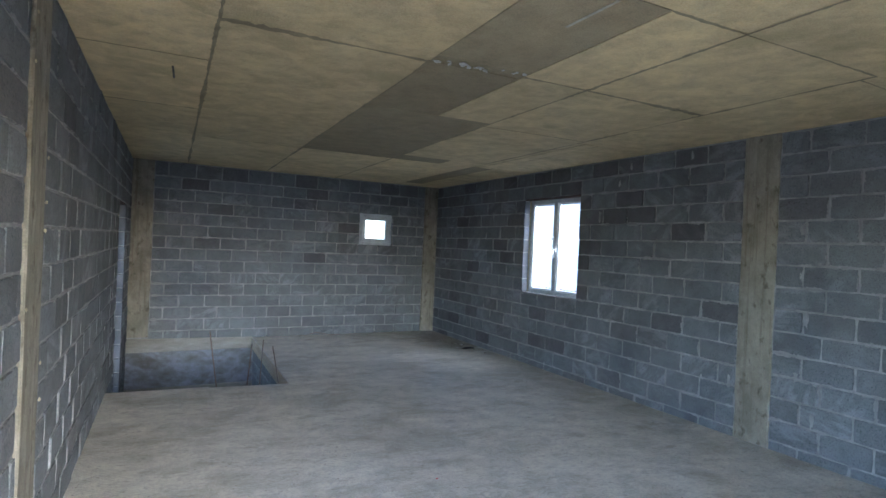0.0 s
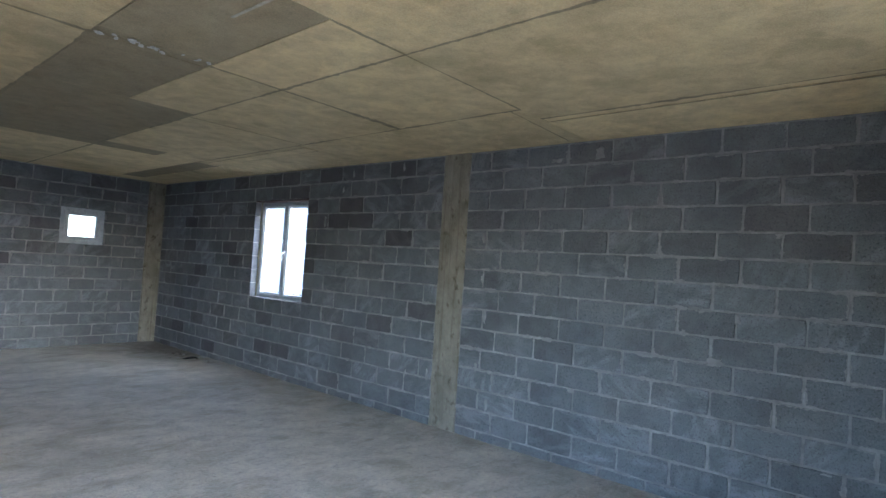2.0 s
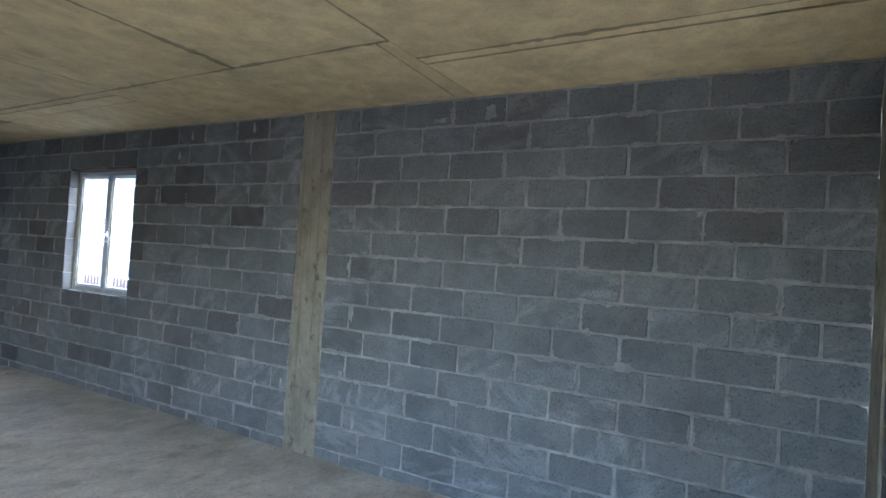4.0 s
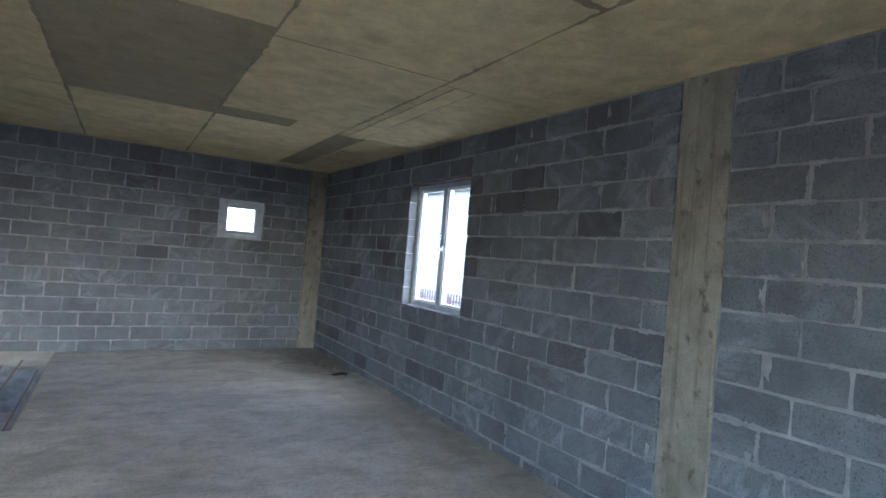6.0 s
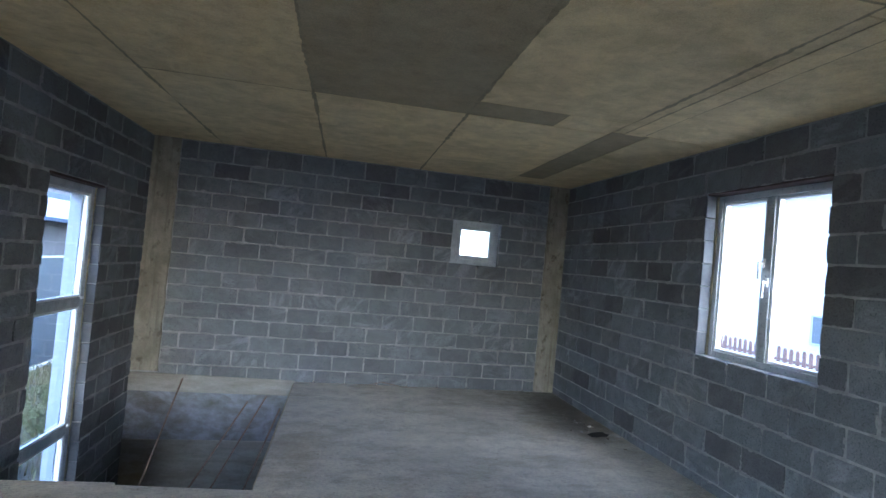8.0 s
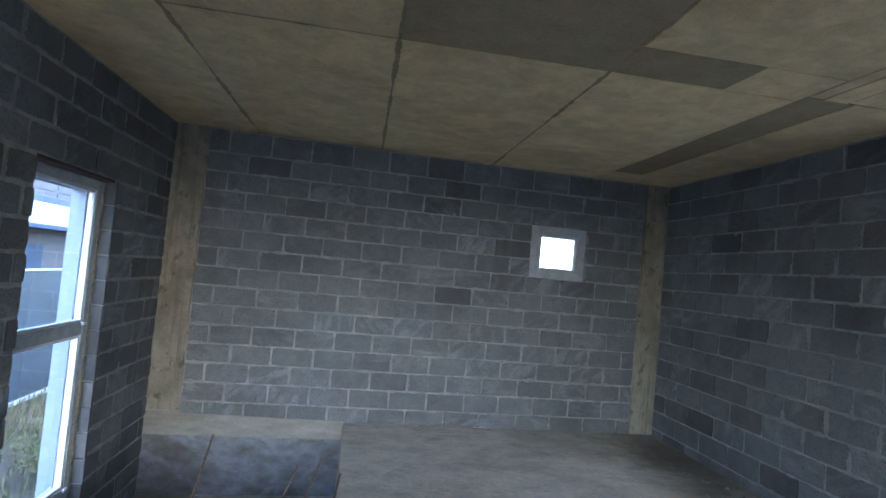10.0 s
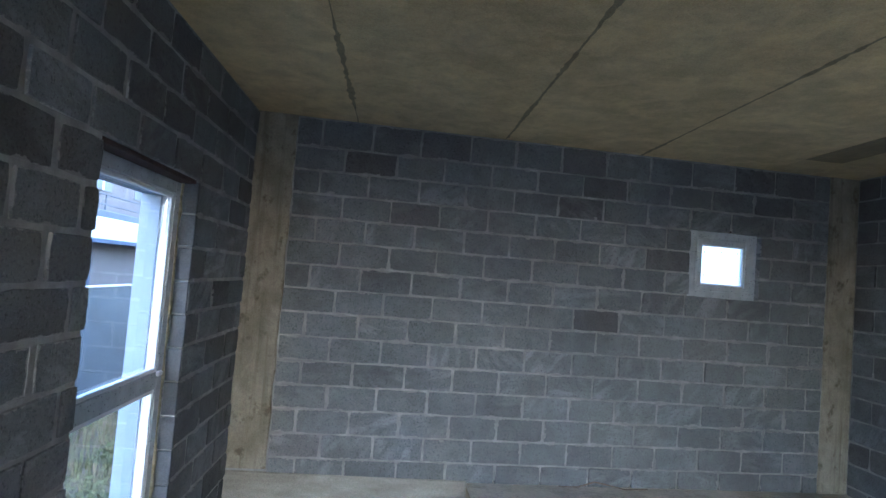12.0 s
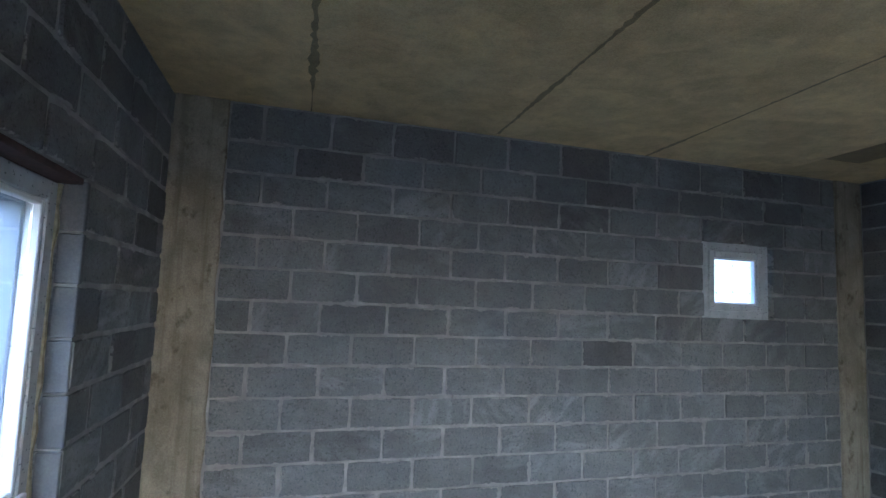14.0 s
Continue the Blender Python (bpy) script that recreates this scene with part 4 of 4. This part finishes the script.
# flat sheet on the slab; the pit's inner shade is put into its near-black colour
bm = bmesh.new()
rng2 = random.Random(91)
pit = [bm.verts.new((0.13 * math.cos(k * 0.4488) * rng2.uniform(0.7, 1.1), 0.065 * math.sin(k * 0.4488) * rng2.uniform(0.7, 1.1), 0.003)) for k in range(14)]
bm.faces.new(pit)
rim = [bm.verts.new((v.co.x * 1.18, v.co.y * 1.25, 0.0005)) for v in pit]
for k in range(14):
    bm.faces.new((rim[k], rim[(k + 1) % 14], pit[(k + 1) % 14], pit[k]))
tagged(part("floor_pit", bm, plain("dark_pit_shade", (0.022, 0.019, 0.016), 0.95, 0, 0.4, 40), None, "", pose(4.36, 7.63, 0, 0, 0, 25)), "flat dark patch for the shaded broken pit in the floor by the wall", "pit")
MAT_STREAK = plain("dull_plaster", (0.42, 0.39, 0.31), 0.9, 0, 0.25, 25)
streak = box(-0.009, 0.009, 0, 0.36, 0, 0.004, 0.001)
tagged(part("chalk_streak", streak, MAT_STREAK, None, "", Matrix.Translation((1.565, 1.50, CEIL - 0.002))), "thin pale plaster streak on the ceiling", "streak")
hook = tagged(part("ceiling_hook", rod((0, 0, 0), (0.01, -0.02, -0.085), 0.007, 6), MAT_GREY_PLASTIC, None, "", Matrix.Translation((-0.16, 3.78, CEIL + 0.004))), "short dark wire end hanging from the ceiling", "hook")
# loose wire along the far wall
bm = bmesh.new()
pts = [(2.0, -0.03, 0.006), (2.15, -0.05, 0.012), (2.3, -0.035, 0.05), (2.42, -0.05, 0.03), (2.55, -0.07, 0.008), (2.75, -0.05, 0.006)]
for a, b in zip(pts, pts[1:]):
    t = rod((a[0], far_y(a[0]) + a[1], a[2]), (b[0], far_y(b[0]) + b[1], b[2]), 0.005, 6)
    me = bpy.data.meshes.new("seg")
    t.to_mesh(me)
    t.free()
    bm.from_mesh(me)
    bpy.data.meshes.remove(me)
tagged(part("loose_wire", bm, MAT_RUST), "bent rusty wire lying along the wall", "wire")
# foam drips on the left column
for k, z in enumerate((2.3, 1.95, 1.62, 1.30, 1.02, 0.85, 2.5, 1.75)):
    d = PIL_LEFT[1] if k % 3 else PIL_LEFT[0]
    crumb("foam_drip", (left_x(d) + 0.018, d + rng.uniform(-0.01, 0.01), z), 0.0065, MAT_FOAM, "yellow foam drip on the column edge", "foam", "foam drips on the column", 700 + k, 1.6)

# ---- block courses, last ----
RIGHT_A = course_rows(-0.111, 0.1904, 15, CEIL - 0.006, spans_with([], YB, PIL_RIGHT[0]), 0.405, 0.24, 0.41)
RIGHT_B = course_rows(-0.111, 0.1904, 15, CEIL - 0.006, spans_with([WIN_RIGHT], PIL_RIGHT[1], far_y(XR) - 0.01), 3.43, 3.23, 0.415)
DARK_RIGHT = [(1.42, 2.65), (1.06, 2.65), (1.25, 2.44), (2.47, 2.08), (-0.15, 1.91), (0.05, 2.08), (3.63, 2.65), (3.24, 2.65), (4.5, 2.65), (4.94, 2.65), (4.36, 0.77),
              (3.96, 0.7), (4.44, 2.28), (4.4, 2.06), (4.77, 2.07), (4.87, 0.9), (4.7, 1.06)]
lay_blocks(wall_right, 1, RIGHT_A + RIGHT_B, 51, DARK_RIGHT, 300, 3.5, 0.0, lambda c, z: 0.5 if c > 3.9 and z > 1.9 else 0.25 if c > 5.0 else 0.08 if c > 3.0 else 0.0)
FAR_ROWS = course_rows(-0.0355, 0.18275, 15, CEIL - 0.006, spans_with([WIN_FAR], -0.28, 4.335), -0.085, 0.11, 0.388)
lay_blocks(wall_far, -1, FAR_ROWS, 52, [(2.27, 1.32), (3.25, 1.13), (2.08, 2.29), (0.51, 2.62), (0.87, 2.62), (2.27, 2.46)], 300, 2.0, 0.0, lambda c, z: 0.15 if z > 2.5 else 0.02)
LEFT_A = course_rows(2.01 - 0.183 * 11, 0.183, 16, CEIL - 0.006, spans_with([WIN_LEFT], PIL_LEFT[1], 6.4), 2.77, 2.97, 0.4)
LEFT_TOP = course_rows(2.01 - 0.183 * 11, 0.183, 16, CEIL - 0.006, spans_with([WIN_LEFT], 6.4, far_y(-0.57)), 6.79, 6.97, 0.39)
LEFT_LOW = course_rows(2.01 - 0.183 * 27, 0.183, 16, 2.01 - 0.183 * 11, spans_with([WIN_LEFT], 6.0, far_y(-0.57)), 6.97, 6.79, 0.39)
LEFT_C = course_rows(2.01 - 0.183 * 11, 0.183, 16, CEIL - 0.006, spans_with([WIN_SIDE_ADDED], YB, PIL_LEFT[0]), 0.1, 0.3, 0.4)
lay_blocks(wall_left, -1, LEFT_TOP + LEFT_LOW, 53, [(6.78, 1.35), (6.6, 1.35), (8.6, 1.45), (7.4, 2.27)], 180, 7.0, 0.014, lambda c, z: 0.55)
lay_blocks(wall_left, -1, LEFT_A + LEFT_C, 55, (), 120, 3.5, 0.0, lambda c, z: 0.15)
BACK_ROWS = course_rows(0.008, 0.2, 14, CEIL - 0.006, spans_with([], 3.27, 4.28), 0.1, 0.3, 0.402)
lay_blocks(wall_stub, 1, BACK_ROWS, 54, (), 60, 4.0)
# this end face takes the dark block colour in place of shade
part("wall_end", box(3.22, 3.252, -THICK - 0.003, 0.006, 0.0, CEIL - 0.004, 0.006), MAT_COURSES_DARK, wall_stub, "block wall end coloured dark for shade")


def mortar_patch(wall, sign, at, z, w, h, seed):
    """Smeared mortar standing a few millimetres proud of the blocks."""
    r = random.Random(seed)
    bm = bmesh.new()
    n = 24
    ring, inner = [], []
    for i in range(n):
        a = 6.2832 * i / n
        k = r.uniform(0.72, 1.08) * (0.8 + 0.5 * noise.noise((math.cos(a) * 1.3 + seed, math.sin(a) * 1.3, 0.0)))
        ca, sa = math.copysign(abs(math.cos(a)) ** 0.6, math.cos(a)), math.copysign(abs(math.sin(a)) ** 0.6, math.sin(a))
        ring.append(bm.verts.new((sign * at + ca * w / 2 * k, -0.004, z + sa * h / 2 * k)))
        inner.append(bm.verts.new((sign * at + ca * w / 2 * k * 0.72, r.uniform(0.002, 0.0035), z + sa * h / 2 * k * 0.72)))
    mid = bm.verts.new((sign * at, 0.0032, z))
    for i in range(n):
        j = (i + 1) % n
        bm.faces.new((ring[i], ring[j], inner[j], inner[i]))
        bm.faces.new((inner[i], inner[j], mid))
    bmesh.ops.recalc_face_normals(bm, faces=bm.faces)
    part("mortar_patch", bm, MAT_MORTAR, wall)


for k, (at, z, w, h) in enumerate(((0.252, 1.367, 0.15, 0.11), (0.375, 1.05, 0.18, 0.09), (2.43, 1.158, 0.075, 0.2), (2.49, 0.672, 0.06, 0.13), (2.473, 1.522, 0.055, 0.17),
                                   (1.34, 2.63, 0.10, 0.15), (2.485, 1.914, 0.055, 0.17), (3.105, 0.507, 0.05, 0.19), (2.343, 0.35, 0.05, 0.18), (1.715, 2.60, 0.30, 0.07),
                                   (4.93, 2.07, 0.06, 0.16), (4.88, 1.68, 0.05, 0.17), (4.62, 2.46, 0.06, 0.12), (3.62, 2.66, 0.05, 0.13), (4.45, 2.64, 0.05, 0.13), (3.42, 1.86, 0.04, 0.15), (3.4, 0.5, 0.05, 0.17))):
    mortar_patch(wall_right, 1, at, z, w, h, 800 + k)
rng = random.Random(77)
for k in range(26):
    mortar_patch(wall_right, 1, rng.uniform(-0.5, 9.2), 0.079 + 0.1904 * rng.randint(0, 13) + rng.uniform(-0.02, 0.02), rng.uniform(0.03, 0.14), rng.uniform(0.02, 0.05), 830 + k)
for k in range(18):
    at, z = rng.uniform(-0.2, 4.3), -0.0355 + 0.18275 * rng.randint(1, 13) + rng.uniform(-0.02, 0.02)
    if not 2.95 < at < 3.75:
        mortar_patch(wall_far, -1, at, z, rng.uniform(0.03, 0.12), rng.uniform(0.02, 0.05), 860 + k)
for k in range(18):
    at, z = rng.uniform(3.0, 9.0), 2.01 - 0.183 * rng.randint(-3, 10) + rng.uniform(-0.02, 0.02)
    if not 6.95 < at < 8.15:
        mortar_patch(wall_left, -1, at, z, rng.uniform(0.03, 0.14), rng.uniform(0.02, 0.05), 880 + k)
SIDE_FRAME = wall_frame((1.275, 0, 0), (0, 1, 0), 1)
SIDE_ROWS = [(-0.19 - 0.2 * (k + 1), -0.19 - 0.2 * k, [(6.76, 9.3, True, False)], 6.9 + 0.2 * (k % 2), 0.4) for k in range(8)]
for z0, z1, spans, joint, module in SIDE_ROWS:
    y = spans[0][0]
    first = True
    while y < 9.2:
        w = (joint - y if first and joint - y > 0.08 else module)
        me = FULL[int(y * 10) % len(FULL)]
        ob = new("block", me)
        ob.parent = stair_side
        ob.matrix_basis = SIDE_FRAME @ Matrix.LocRotScale((y + w / 2, 0.004, z0 + 0.006), None, ((w - 0.012) / BLOCK_W, 0.5, 1.0))
        y += w
        first = False
